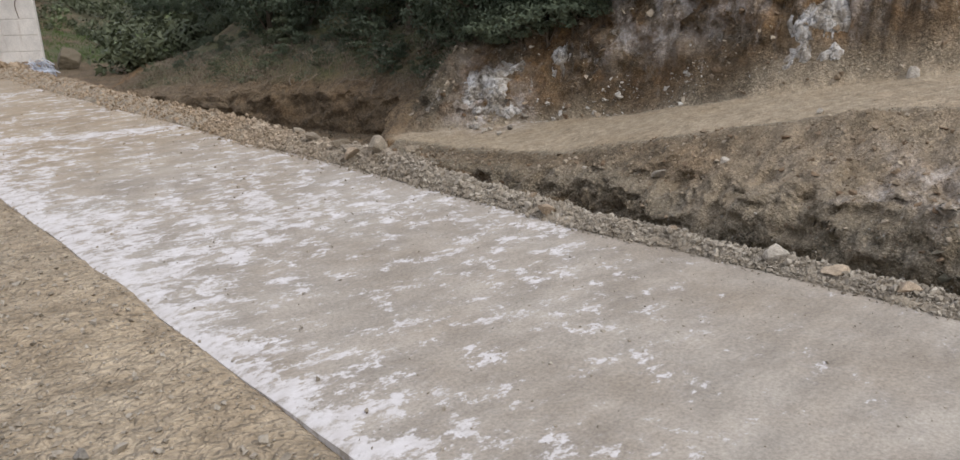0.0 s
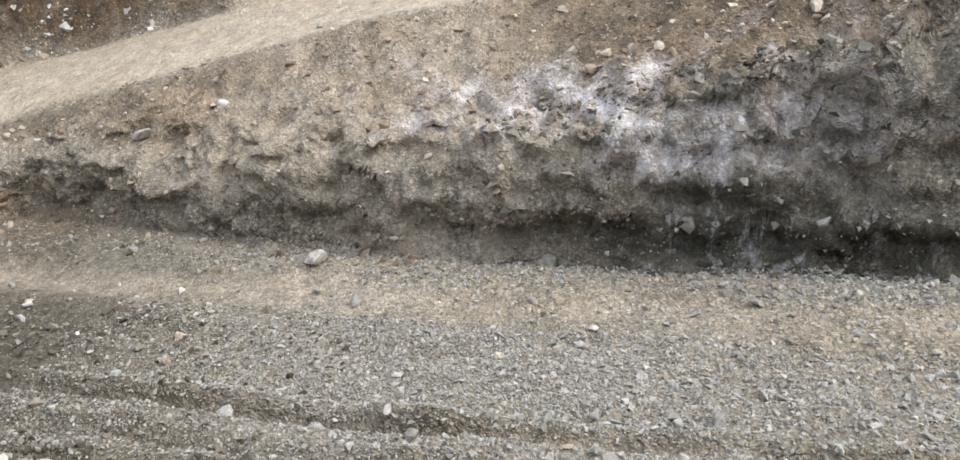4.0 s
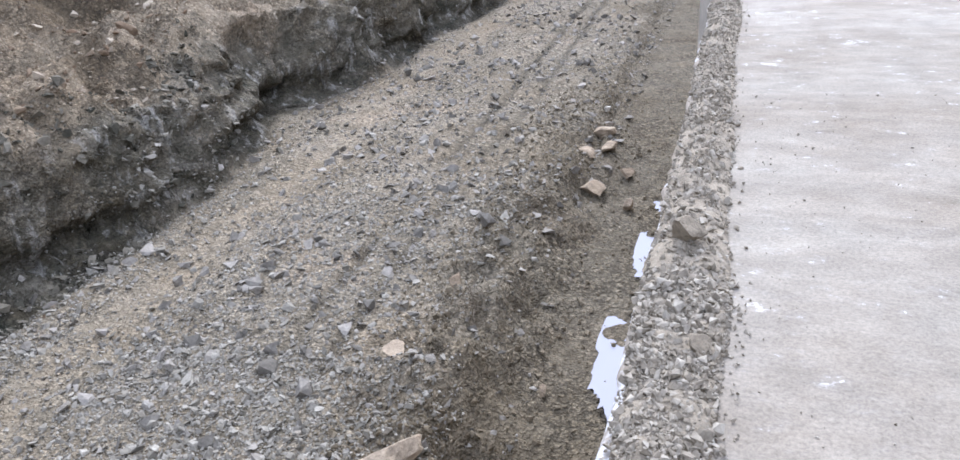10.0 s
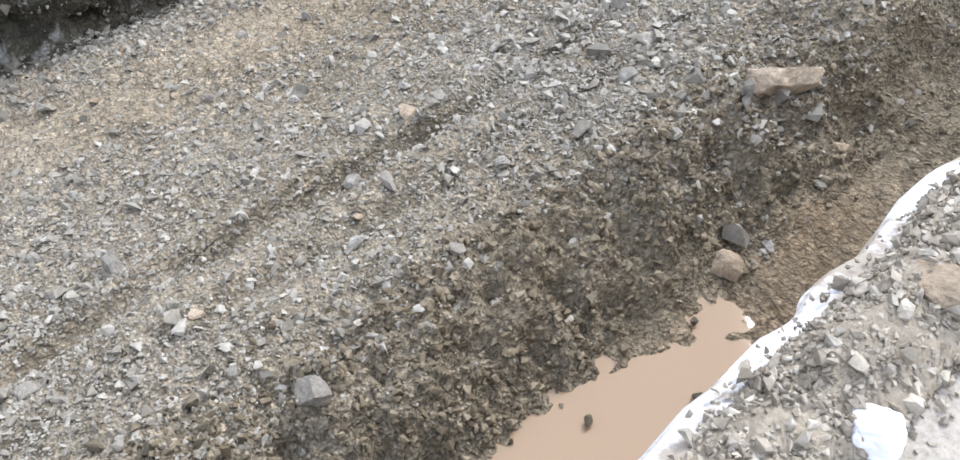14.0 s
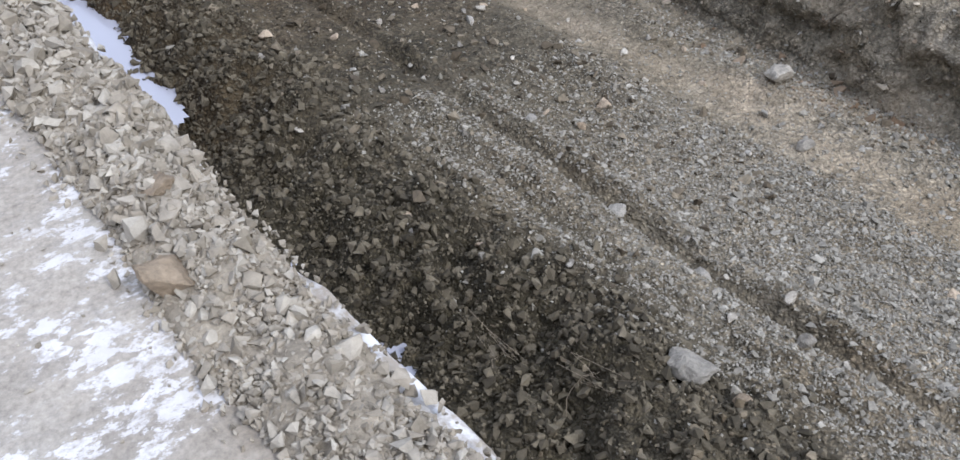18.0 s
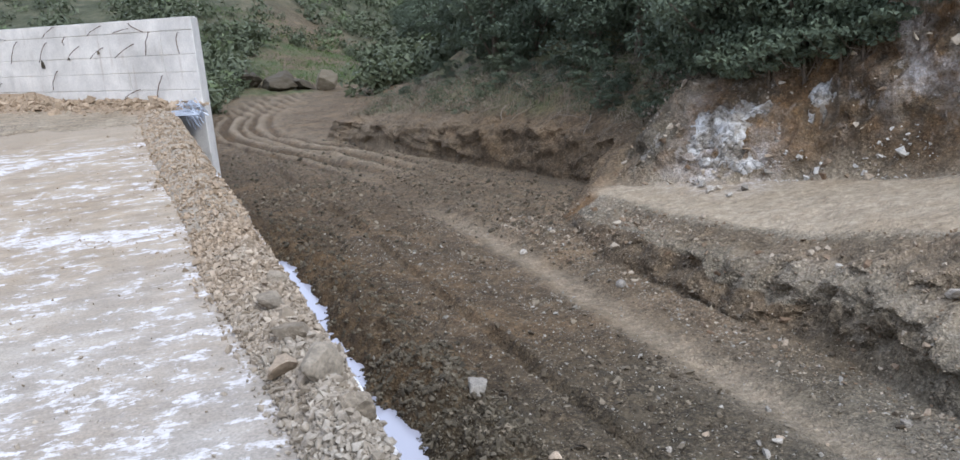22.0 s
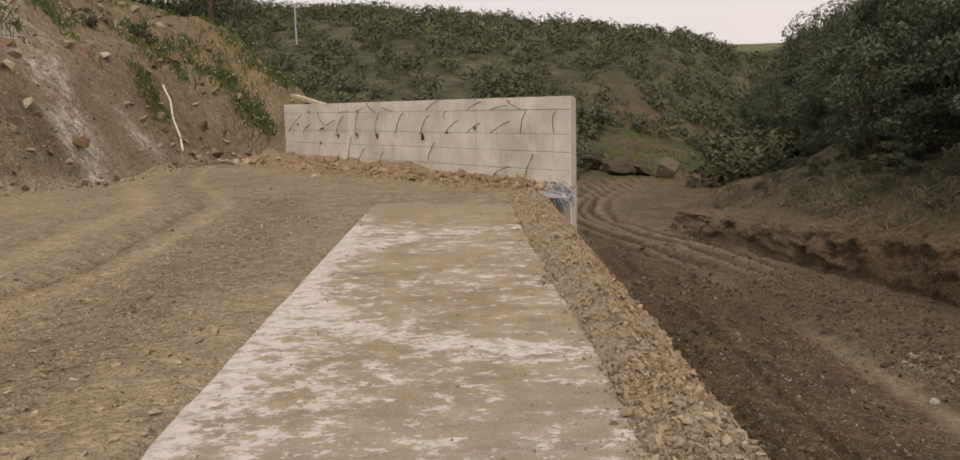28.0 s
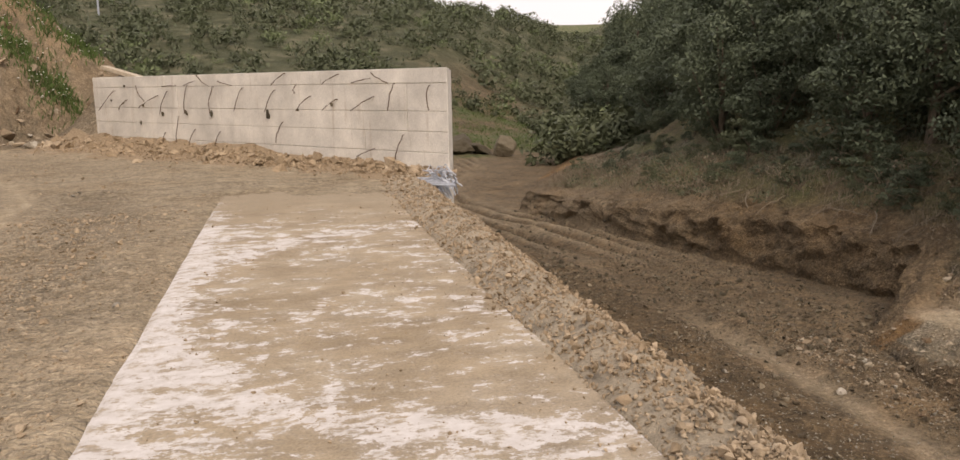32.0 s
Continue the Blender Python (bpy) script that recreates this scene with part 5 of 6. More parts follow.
# ---- loose stone on the ground ----
def strew(name, label, mat, count, xr, yr, lo, power, big, shapes, seed, keep=None, sink=0.12, centre=None, grade=None):
    rng = np.random.default_rng(seed)
    x, y = rng.uniform(*xr, count), rng.uniform(*yr, count)
    if centre is not None:
        near = rng.random(count) < 0.6
        x, y = np.where(near, rng.uniform(*centre[0], count), x), np.where(near, rng.uniform(*centre[1], count), y)
    if keep is not None:
        ok = keep(x, y, rng)
        x, y = x[ok], y[ok]
    size = np.clip(lo * (1 + rng.pareto(power, len(x))), lo, big)
    if grade is not None:
        size = size * grade(x, y)
    x, z = surface(x, y)
    z = z + size * sink
    ob = tagged(new(name, scatter(name, rng, np.stack([x, y, z], -1), size, shapes, mat, 0.45)), label, "stones", kind="stuff")
    return ob


def patchy(x, y, rng):
    p = 0.72 + 0.7 * fbm(x * 0.6, y * 0.45, 3, 111)
    p = np.where(np.abs(x - 5.35) < 0.4, p * 0.25, p) * np.interp(y, (0, 4), (1, 0.35))
    rim = np.interp(y, (-7, -5, -1), (1.7, 2.1, 2.4)) + 0.6 * fbm(x * 0.9, y * 0.7, 4, 83)
    p = p * step(x, rim - 0.4, rim + 0.5)
    furrow = np.abs(x - 3.38 - 0.12 * vnoise(y * 0.25, y * 0 + 3.38, 21)) < 0.07
    p = np.where(furrow & (y > -3), p * 0.15, p)
    return (rng.random(len(x)) < np.clip(p, 0.03, 1)) & (x < np.interp(y, R_Y, FOOT_X) + 0.4)


def coarse_end(x, y):
    """Stones are larger towards the channel's southern end."""
    return np.interp(y, (-8, -3, 1), (1.1, 1.0, 0.72))


strew("bed_gravel", "grey broken gravel strewn over the channel bed", BED_STONE, 120000, (1.5, 7.0), (-13, 15), 0.017, 2.6, 0.075, PEBBLES + CHIPS, 21, patchy, 0.1, ((1.6, 6.3), (-8.5, 3)), coarse_end)
strew("bed_stones", "larger angular stones on the channel bed", BED_STONE, 5000, (1.6, 6.8), (-16, 13), 0.035, 2.6, 0.13, PEBBLES + CHIPS, 22, patchy, 0.1, None, coarse_end)
strew("north_gravel", "small brown stones on the damp northern bed", BROWN_STONE, 34000, (1.8, 8.6), (0, 22), 0.019, 2.4, 0.11, PEBBLES + CHIPS, 37, lambda x, y, rng: (x < np.interp(y, R_Y, FOOT_X) + 0.2) & (np.abs(x - 5.35) > 0.3) & (rng.random(len(x)) < 0.55 + 0.8 * fbm(x * 0.7, y * 0.35, 3, 120)), 0.14)
strew("slate_chips", "dark slaty chips on the channel bed", SLATE, 20000, (1.2, 6.8), (-26, -6), 0.026, 2.3, 0.18, CHIPS + PEBBLES[:3], 23, lambda x, y, rng: rng.random(len(x)) < 0.55 + 0.7 * fbm(x * 0.7, y * 0.5, 3, 112), 0.12)


def on_heap(x, y, rng):
    p = np.interp(x, (0.15, 1.2, 1.6, 2.3, 2.8), (0.2, 0.5, 1, 0.9, 0.3))
    return rng.random(len(x)) < p * np.where((y > -7) & (y < -2.9) & (x < 1.4), 0.15, 1)


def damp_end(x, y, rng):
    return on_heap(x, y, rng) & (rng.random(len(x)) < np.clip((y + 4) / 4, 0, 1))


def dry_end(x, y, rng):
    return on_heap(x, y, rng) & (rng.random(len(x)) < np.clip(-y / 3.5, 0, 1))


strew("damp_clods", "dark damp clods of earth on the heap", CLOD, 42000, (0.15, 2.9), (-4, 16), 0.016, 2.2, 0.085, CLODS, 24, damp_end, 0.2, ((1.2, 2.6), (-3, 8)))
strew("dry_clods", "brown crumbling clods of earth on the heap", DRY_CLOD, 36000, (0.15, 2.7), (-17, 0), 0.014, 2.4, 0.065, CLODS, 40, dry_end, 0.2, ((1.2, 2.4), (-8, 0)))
strew("valley_clods", "clods and stones on the muddy valley floor", CLOD, 7000, (0.6, 9), (13, 34), 0.03, 2.6, 0.14, CLODS[:5], 35, lambda x, y, rng: (x < np.interp(y, R_Y, FOOT_X) + 0.3) & (rng.random(len(x)) < 0.5 + 0.7 * fbm(x * 0.5, y * 0.3, 3, 117)), 0.15)
strew("fine_gravel", "fine grey gravel covering the channel bed", BED_STONE, 85000, (1.5, 6.4), (-12, 14), 0.012, 2.4, 0.035, GRAINS, 33, patchy, 0.2, ((1.8, 5.0), (-6.5, 3)))
strew("platform_grit", "fine tan gravel on the platform", RUBBLE, 30000, (-9, -2.72), (-6, 20), 0.009, 2.3, 0.035, GRAINS, 34, lambda x, y, rng: rng.random(len(x)) < 0.3 + 1.2 * fbm(x * 0.5, y * 0.35, 3, 115), 0.2, ((-5.2, -2.76), (-3.5, 9)))
strew("platform_gravel", "tan gravel beside the slab", RUBBLE, 30000, (-9, -2.78), (-8, 22), 0.01, 2.4, 0.055, PEBBLES + CHIPS, 25, lambda x, y, rng: rng.random(len(x)) < 0.12 + 0.5 * fbm(x * 0.5, y * 0.4, 3, 113) + 0.75 * np.exp(-(((x - np.interp(y, P_Y, P_X) - 1.4 + 0.5 * fbm(x * 0.4, y * 0.4, 3, 118)) / 0.65) ** 2)), 0.1, ((-5.2, -2.8), (-3, 12)))
strew("slab_grit", "fine grit lying on the slab", RUBBLE, 9000, (-2.7, -0.4), (-9, 13.5), 0.006, 2.6, 0.03, GRAINS + PEBBLES[:2], 26, lambda x, y, rng: rng.random(len(x)) < 0.3 + 0.6 * fbm(x, y, 3, 116) + np.clip(1.1 + x, 0, 1) * 0.5, 0.0)
grit_mesh = bpy.data.objects["slab_grit"].data
grit_co = np.empty(len(grit_mesh.vertices) * 3, np.float32)
grit_mesh.vertices.foreach_get("co", grit_co)
grit_co = grit_co.reshape(-1, 3)
grit_co[:, 2] -= height(grit_co[:, 0], grit_co[:, 1]) - 0.003
grit_mesh.vertices.foreach_set("co", grit_co.ravel())
grit_mesh.update()
strew("bank_scree", "brown and pale scree on the cut bank", SCREE, 46000, (5.9, 11.5), (-14, 14), 0.018, 2.3, 0.14, PEBBLES + CHIPS, 27, lambda x, y, rng: (x < np.interp(y, R_Y, LOW_X) + 0.1) & ((y > -0.8) | (x > np.interp(y, R_Y, CUT_X) + 0.4) | (rng.random(len(x)) < 0.12)) & (rng.random(len(x)) < 0.55 + 0.8 * fbm(x * 0.7, y * 0.7, 3, 114)), 0.1)
strew("face_stones", "dark broken stone in the cut face", FACE_STONE, 17000, (5.6, 8.6), (-14, -0.5), 0.025, 2.2, 0.16, PEBBLES + CHIPS, 41, lambda x, y, rng: (x > np.interp(y, R_Y, FOOT_X) - 0.1) & (x < np.interp(y, R_Y, CUT_X) + 0.6) & (rng.random(len(x)) < 0.75 + 0.8 * fbm(x * 0.9, y * 0.9, 3, 124)), 0.05)
strew("slope_blocks", "broken blocks bedded in the bank's slope", SCREE, 2600, (6.3, 12), (-15, 2), 0.06, 2.0, 0.36, [rock_shape(700 + k, 2, 0.55, 0.3) for k in range(6)], 36, lambda x, y, rng: (x < np.interp(y, R_Y, LOW_X)) & (x > np.interp(y, R_Y, CUT_X) + 0.5) & (rng.random(len(x)) < 0.35 + 1.3 * fbm(x * 0.6, y * 0.6, 3, 119)), 0.02)
strew("cliff_scree", "broken rock at the cut face's foot", SCREE, 7000, (8.5, 16), (2, 17), 0.035, 2.2, 0.2, PEBBLES + CHIPS, 28, lambda x, y, rng: (x > np.interp(y, R_Y, UP_X) - 0.15) & (x < np.interp(y, R_Y, UP_X) + 2.0) & (rng.random(len(x)) < 0.7), 0.1)
strew("south_debris", "broken stones and earth below the southern wall", SCREE, 1800, (-4.5, 0.0), (-15.9, -14.3), 0.03, 2.2, 0.2, PEBBLES + CHIPS, 38, lambda x, y, rng: y < -14.75 + 0.36 * x + 0.25 * rng.normal(0, 1, len(x)) + 0.1, 0.1)
strew("cliff_lime_scree", "pale limestone scree below the cut face", PALE_SCREE, 2600, (10.6, 12.6), (4.5, 11.5), 0.025, 2.2, 0.2, PEBBLES + CHIPS, 39, lambda x, y, rng: np.abs(x - np.interp(y, R_Y, UP_X) - 0.15) < 0.4 * (0.4 + fbm(y * 1.1, y * 0, 3, 123)), 0.1)
strew("left_bank_scree", "stones on the red left bank", SCREE, 6500, (-15, -6), (13, 30), 0.03, 2.0, 0.35, PEBBLES + CHIPS, 29, lambda x, y, rng: np.interp(y, L_Y, L_X) - x > -0.8, 0.1)


def wall_foot_rubble():
    rng = np.random.default_rng(31)
    count = 3600
    s = rng.uniform(-0.2, WALL_LEN + 1.5, count)
    out = np.abs(rng.normal(0.0, 0.42, count)) + 0.02
    x = WALL_A.x + WALL_WAY.x * s + WALL_OUT.x * out
    y = WALL_A.y + WALL_WAY.y * s + WALL_OUT.y * out
    rise = 0.3 * np.exp(-out / 0.45) * (0.75 + 0.5 * fbm(s * 0.8, s * 0, 3, 121)) * np.interp(s, (0, 1.0, 3, 12), (0.25, 0.5, 0.9, 1.3))
    size = np.clip(0.03 * (1 + rng.pareto(2.2, count)), 0.03, 0.22)
    z = np.maximum(height(x, y), 0) * 0 + rise * rng.uniform(0.55, 1.0, count)
    ob = new("wall_foot_rubble", scatter("wall_foot_rubble", rng, np.stack([x, y, z], -1), size, PEBBLES + CHIPS[:2], RUBBLE, 0.5))
    tagged(ob, "earth and stone rubble heaped at the wall's foot", "rubble", kind="stuff")
    s = np.linspace(-0.1, WALL_LEN + 1.2, 90)
    o = np.linspace(-0.03, 1.5, 14)
    S, O = np.meshgrid(s, o, indexing="ij")
    X, Y = WALL_A.x + WALL_WAY.x * S + WALL_OUT.x * O, WALL_A.y + WALL_WAY.y * S + WALL_OUT.y * O
    Z = 0.32 * np.exp(-O / 0.45) * (0.75 + 0.5 * fbm(S * 0.8, S * 0, 3, 121)) * np.interp(S, (0, 1.0, 3, 12), (0.2, 0.45, 0.85, 1.3)) + 0.03 * fbm(S * 3, O * 3, 3, 122) - 0.03
    Z[:, -1] = -0.12
    i = np.arange(S.size).reshape(S.shape)
    faces = np.stack([i[:-1, :-1], i[1:, :-1], i[1:, 1:], i[:-1, 1:]], -1).reshape(-1, 4)
    bankob = new("earth_heap", array_mesh("earth_heap", np.stack([X, Y, Z], -1).reshape(-1, 3), faces, RUBBLE, True))
    tagged(bankob, "low heap of tan earth against the concrete wall", "earth heap", kind="stuff")


wall_foot_rubble()


def dirt_apron():
    """Thin earth spread over the slab's north end."""
    gx, gy = np.meshgrid(np.linspace(-4.2, 0.0, 80), np.linspace(10.6, 18.0, 130))
    z = 0.05 * step(gy + 1.1 * fbm(gx * 1.3, gy * 1.3, 5, 151) + 0.3 * fbm(gx * 6, gy * 6, 3, 152), 11.8, 14.6) - 0.02 + 0.006 * fbm(gx * 5, gy * 5, 3, 153)
    z = np.where((gy > 14.2) | (gx < SLAB_W - 0.1), np.minimum(z, height(gx, gy) + 0.015 * step(18 - gy, 0, 1.5) - 0.03 * step(-gx, 3.4, 4.2)), z)
    ny, nx = gx.shape
    i = np.arange(nx * ny).reshape(ny, nx)
    faces = np.stack([i[:-1, :-1], i[:-1, 1:], i[1:, 1:], i[1:, :-1]], -1).reshape(-1, 4)
    me = array_mesh("dirt_apron", np.stack([gx, gy, z], -1).reshape(-1, 3), faces, EARTH, True)
    n1 = fbm(gx * 0.5, gy * 0.5, 4, 81).ravel()
    for layer, rgba in (("zone", (0 * n1, 0.08 + 0 * n1, 0.6 + 0.35 * n1, 0 * n1)), ("cover", (0 * n1, 0 * n1, 0 * n1, 0 * n1 + 1))):
        attr = me.color_attributes.new(layer, "FLOAT_COLOR", "POINT")
        attr.data.foreach_set("color", np.clip(np.stack(rgba, -1), 0, 1).astype(np.float32).ravel())
    tagged(new("dirt_apron", me), "thin tan earth spread over the slab's end", "earth", kind="stuff")


dirt_apron()


# ---- puddles ----
def puddle(x0, x1, y0, y1, z, seed, mat, label):
    rnd = random.Random(seed)
    bm = bmesh.new()
    cx, cy, n = (x0 + x1) / 2, (y0 + y1) / 2, 120
    ring = []
    for k in range(n):
        a = 2 * math.pi * k / n
        r = 1 + 0.09 * noise.noise(Vector((math.cos(a) * 3, math.sin(a) * 9, seed))) + 0.06 * noise.noise(Vector((math.cos(a) * 9, math.sin(a) * 27, seed)))
        ca, sa = math.cos(a), math.sin(a)
        ring.append(bm.verts.new((cx + (x1 - x0) / 2 * r * math.copysign(abs(ca) ** 0.5, ca), cy + (y1 - y0) / 2 * r * math.copysign(abs(sa) ** 0.5, sa), 0)))
    bm.faces.new(ring)
    me = bpy.data.meshes.new("puddle")
    bm.to_mesh(me)
    bm.free()
    me.materials.append(mat)
    ob = thing("puddle", label, "puddle", (0, 0, z), me, "puddles in the ditch")
    return ob


puddle(-0.3, 1.75, -5.9, -3.95, -2.945, -70, WATER, "shallow tan muddy puddle in the ditch")
# Puddles whose pale colour stands for reflected sky.
for x0, x1, y0, y1, z in ((-0.3, 1.6, -0.4, 3.4, -3.12), (-0.4, 1.7, 4.0, 10.0, -3.05), (-0.4, 1.7, 9.4, 15.0, -3.05), (-0.5, 0.6, -15.2, -12.6, -2.56), (-0.5, 0.66, -13.2, -10.9, -2.62), (-0.5, 0.78, -11.6, -8.6, -2.67)):
    puddle(x0, x1, y0, y1, z, int(y0 * 10), SKY_TINTED, "pale puddle along the ditch, coloured like reflected sky")


for k, (x, y, s) in enumerate(((0.75, -4.1, 0.1), (0.95, -3.7, 0.08), (0.6, -3.5, 0.07), (1.15, -4.6, 0.09), (1.25, -3.9, 0.12), (0.85, -5.2, 0.08), (1.2, -5.6, 0.1), (0.5, -4.4, 0.06))):
    rock(x, y, s, CLOD, "dark clod standing out of the muddy puddle", 0.6, "mud_clod", max(0.0, -2.93 - ground_z(x, y)))


# ---- plants ----
def leaf_cloud(rng, blobs, per, size):
    """Leaf quads round blobs (centre, radii)."""
    vs = []
    for c, r in blobs:
        n = per
        d = rng.normal(0, 1, (n, 3))
        d /= np.linalg.norm(d, axis=1)[:, None]
        rad = rng.uniform(0.55, 1.08, n) ** 0.6
        p = np.asarray(c) + d * np.asarray(r) * rad[:, None]
        t = d + rng.normal(0, 0.7, (n, 3))
        t /= np.linalg.norm(t, axis=1)[:, None]
        u = np.cross(t, rng.normal(0, 1, (n, 3)))
        u /= np.linalg.norm(u, axis=1)[:, None] + 1e-9
        w = np.cross(t, u)
        s = size * rng.uniform(0.5, 1.3, n)[:, None]
        vs.append(np.stack([p - u * s * 0.5, p + w * s * 0.42, p + u * s * 0.55], 1))
    v = np.concatenate(vs).reshape(-1, 3)
    return v, np.arange(len(v)).reshape(-1, 3)


def tree_kind(seed, tall, wide, mat, blobs=20, per=230, leaf=0.13, name="tree", label="", category="tree"):
    rng, rnd = np.random.default_rng(seed), random.Random(seed)
    tree = thing(name, label, category, (0, 0, -500), group="evergreen trees on the slope" if name == "tree" else "bushes")
    bm = bmesh.new()
    lean = Vector((rnd.uniform(-0.3, 0.3), rnd.uniform(-0.3, 0.3), 0))
    pts = [Vector((0, 0, -0.3)) + lean * k / 4 + Vector((0, 0, tall * 0.17 * k)) for k in range(5)]
    tube(bm, pts, [0.035 * tall * (1 - k * 0.17) for k in range(5)], 7)
    part("trunk", bm, BARK, tree)
    made = []
    for k in range(blobs):
        a, f = rnd.uniform(0, 6.28), rnd.random() ** 0.8
        r = wide * (0.25 + 0.75 * math.sin(math.pi * (0.12 + 0.8 * f))) * rnd.uniform(0.35, 0.85)
        c = (r * math.cos(a), r * math.sin(a), tall * (0.16 + 0.74 * f))
        made.append((c, (wide * rnd.uniform(0.24, 0.42), wide * rnd.uniform(0.24, 0.42), tall * rnd.uniform(0.07, 0.13))))
    for c, _ in made[:6]:
        bm = bmesh.new()
        b = pts[rnd.randint(1, 3)]
        tube(bm, [b, b.lerp(Vector(c), 0.5) + Vector((0, 0, -0.1)), Vector(c)], [0.014 * tall, 0.009 * tall, 0.004 * tall], 5)
        part("limb", bm, BARK, tree)
    v, f = leaf_cloud(rng, made, per, leaf)
    crown = new("crown", array_mesh("crown", v, f, mat))
    crown.parent = tree
    return tree


KINDS = [tree_kind(300 + k, t, w, LEAF, 26, 300, 0.15, "tree", "dark green evergreen oak with dense low foliage") for k, (t, w) in enumerate(((4.4, 1.9), (3.6, 2.0), (5.2, 2.1), (4.0, 1.7)))]
BUSH = [tree_kind(320 + k, t, w, m, 10, 150, 0.1, "bush", "low green bush on the bank", "bush") for k, (t, w, m) in enumerate(((1.3, 0.9, SCRUB), (1.0, 0.8, LEAF), (1.5, 1.0, PALELEAF)))]


def plant(kinds, x, y, scale, rnd, sink=0.15):
    ob = rnd.choice(kinds)
    return copy_thing(ob, Matrix.LocRotScale((x, y, ground_z(x, y) - sink), Euler((0, 0, rnd.uniform(0, 6.3))), (scale, scale, scale * rnd.uniform(0.9, 1.15))))


def right_wood():
    rnd = random.Random(77)
    edge_y, edge_x = (14, 17, 22, 28, 33, 40, 48, 57, 68, 90), (11.2, 11.6, 12.3, 12.3, 13.6, 16.4, 19.4, 22.0, 24.6, 28.0)
    y = 14.0
    while y < 92:
        x0 = float(np.interp(y, edge_y, edge_x))
        for back in (0.6, 2.6, 5.2, 8.4, 12.5):
            grow = 0.8 + 0.05 * back + 0.004 * y
            plant(KINDS, x0 + back + rnd.uniform(-0.7, 0.7), y + rnd.uniform(-0.8, 0.8), grow * rnd.uniform(0.85, 1.2), rnd, 0.45 if back < 1 else 0.25)
        y += 1.75 + 0.03 * y
    for x, y, s in ((11.2, 13.6, 0.8), (11.7, 12.7, 0.85), (12.1, 11.8, 0.9), (12.7, 11.0, 0.9), (13.3, 10.2, 0.9), (13.9, 9.4, 0.85), (12.2, 13.6, 1.0), (13.2, 12.2, 1.0)):
        plant(KINDS, x, y, s, rnd, 0.45)
    for x, y, s in ((11.7, 11.6, 1.1), (11.95, 11.0, 1.2), (12.2, 10.3, 1.2), (11.5, 12.3, 1.1), (11.2, 13.1, 1.0), (12.6, 9.5, 1.1), (11.0, 13.9, 0.9), (11.35, 11.9, 1.3), (11.75, 11.3, 1.5), (12.1, 10.7, 1.5), (12.5, 10.0, 1.5), (12.9, 9.2, 1.4), (11.1, 12.7, 1.2), (13.2, 8.4, 1.3)):
        plant(BUSH[1:2], x, y, s, rnd, 0.2)
    for _ in range(70):
        y = rnd.uniform(14.2, 42)
        x = float(np.interp(y, R_Y, CUT_X)) + 0.9 + (float(np.interp(y, edge_y, edge_x)) - float(np.interp(y, R_Y, CUT_X)) - 0.9) * rnd.random() ** 0.6
        plant(BUSH[:2], x, y, rnd.uniform(0.25, 0.55), rnd, 0.05)
    for _ in range(34):
        y = rnd.uniform(14, 60)
        x = float(np.interp(y, edge_y, edge_x)) + rnd.uniform(-1.1, 0.3)
        plant(BUSH[:2], x, y, rnd.uniform(0.5, 1.0), rnd, 0.1)


right_wood()


def left_wood():
    rnd = random.Random(78)
    for x, y, s in ((-9.5, 37, 1.1), (-11.5, 35, 1.0), (-13, 39, 1.15), (-7.5, 40, 1.0), (-15.5, 36, 1.0), (-10.5, 43, 1.1), (-5.8, 44, 0.9), (-18, 33, 0.8), (-21, 30, 0.7)):
        plant(KINDS, x, y, s, rnd)
    for x, y, s in ((-12.5, 25.5, 0.5), (-11.6, 27.5, 0.6), (-14, 22, 0.5), (-16, 19, 0.6)):
        plant(BUSH[:2], x, y, s, rnd)
    for x, y, s in ((0.7, -33, 1.9), (1.7, -34.5, 1.7), (2.4, -36, 1.5), (0.9, -37, 2.0)):
        plant(BUSH[2:], x, y, s, rnd)
    for _ in range(14):
        plant(KINDS, rnd.uniform(-7, 5), rnd.uniform(56, 80), rnd.uniform(0.4, 0.75), rnd, 0.6)


left_wood()
for ob in KINDS + BUSH:
    for o in (*ob.children_recursive, ob):
        bpy.data.objects.remove(o)


def scrub_shape(seed, leaves):
    """A bush of leaf sprays over a low dome, 1 across."""
    rng = np.random.default_rng(seed)
    blobs = [((rng.normal(0, 0.17), rng.normal(0, 0.17), rng.uniform(0.05, 0.25)), (rng.uniform(0.2, 0.33), rng.uniform(0.2, 0.33), rng.uniform(0.18, 0.3))) for _ in range(5)]
    return leaf_cloud(rng, blobs, leaves // 5, 0.15)


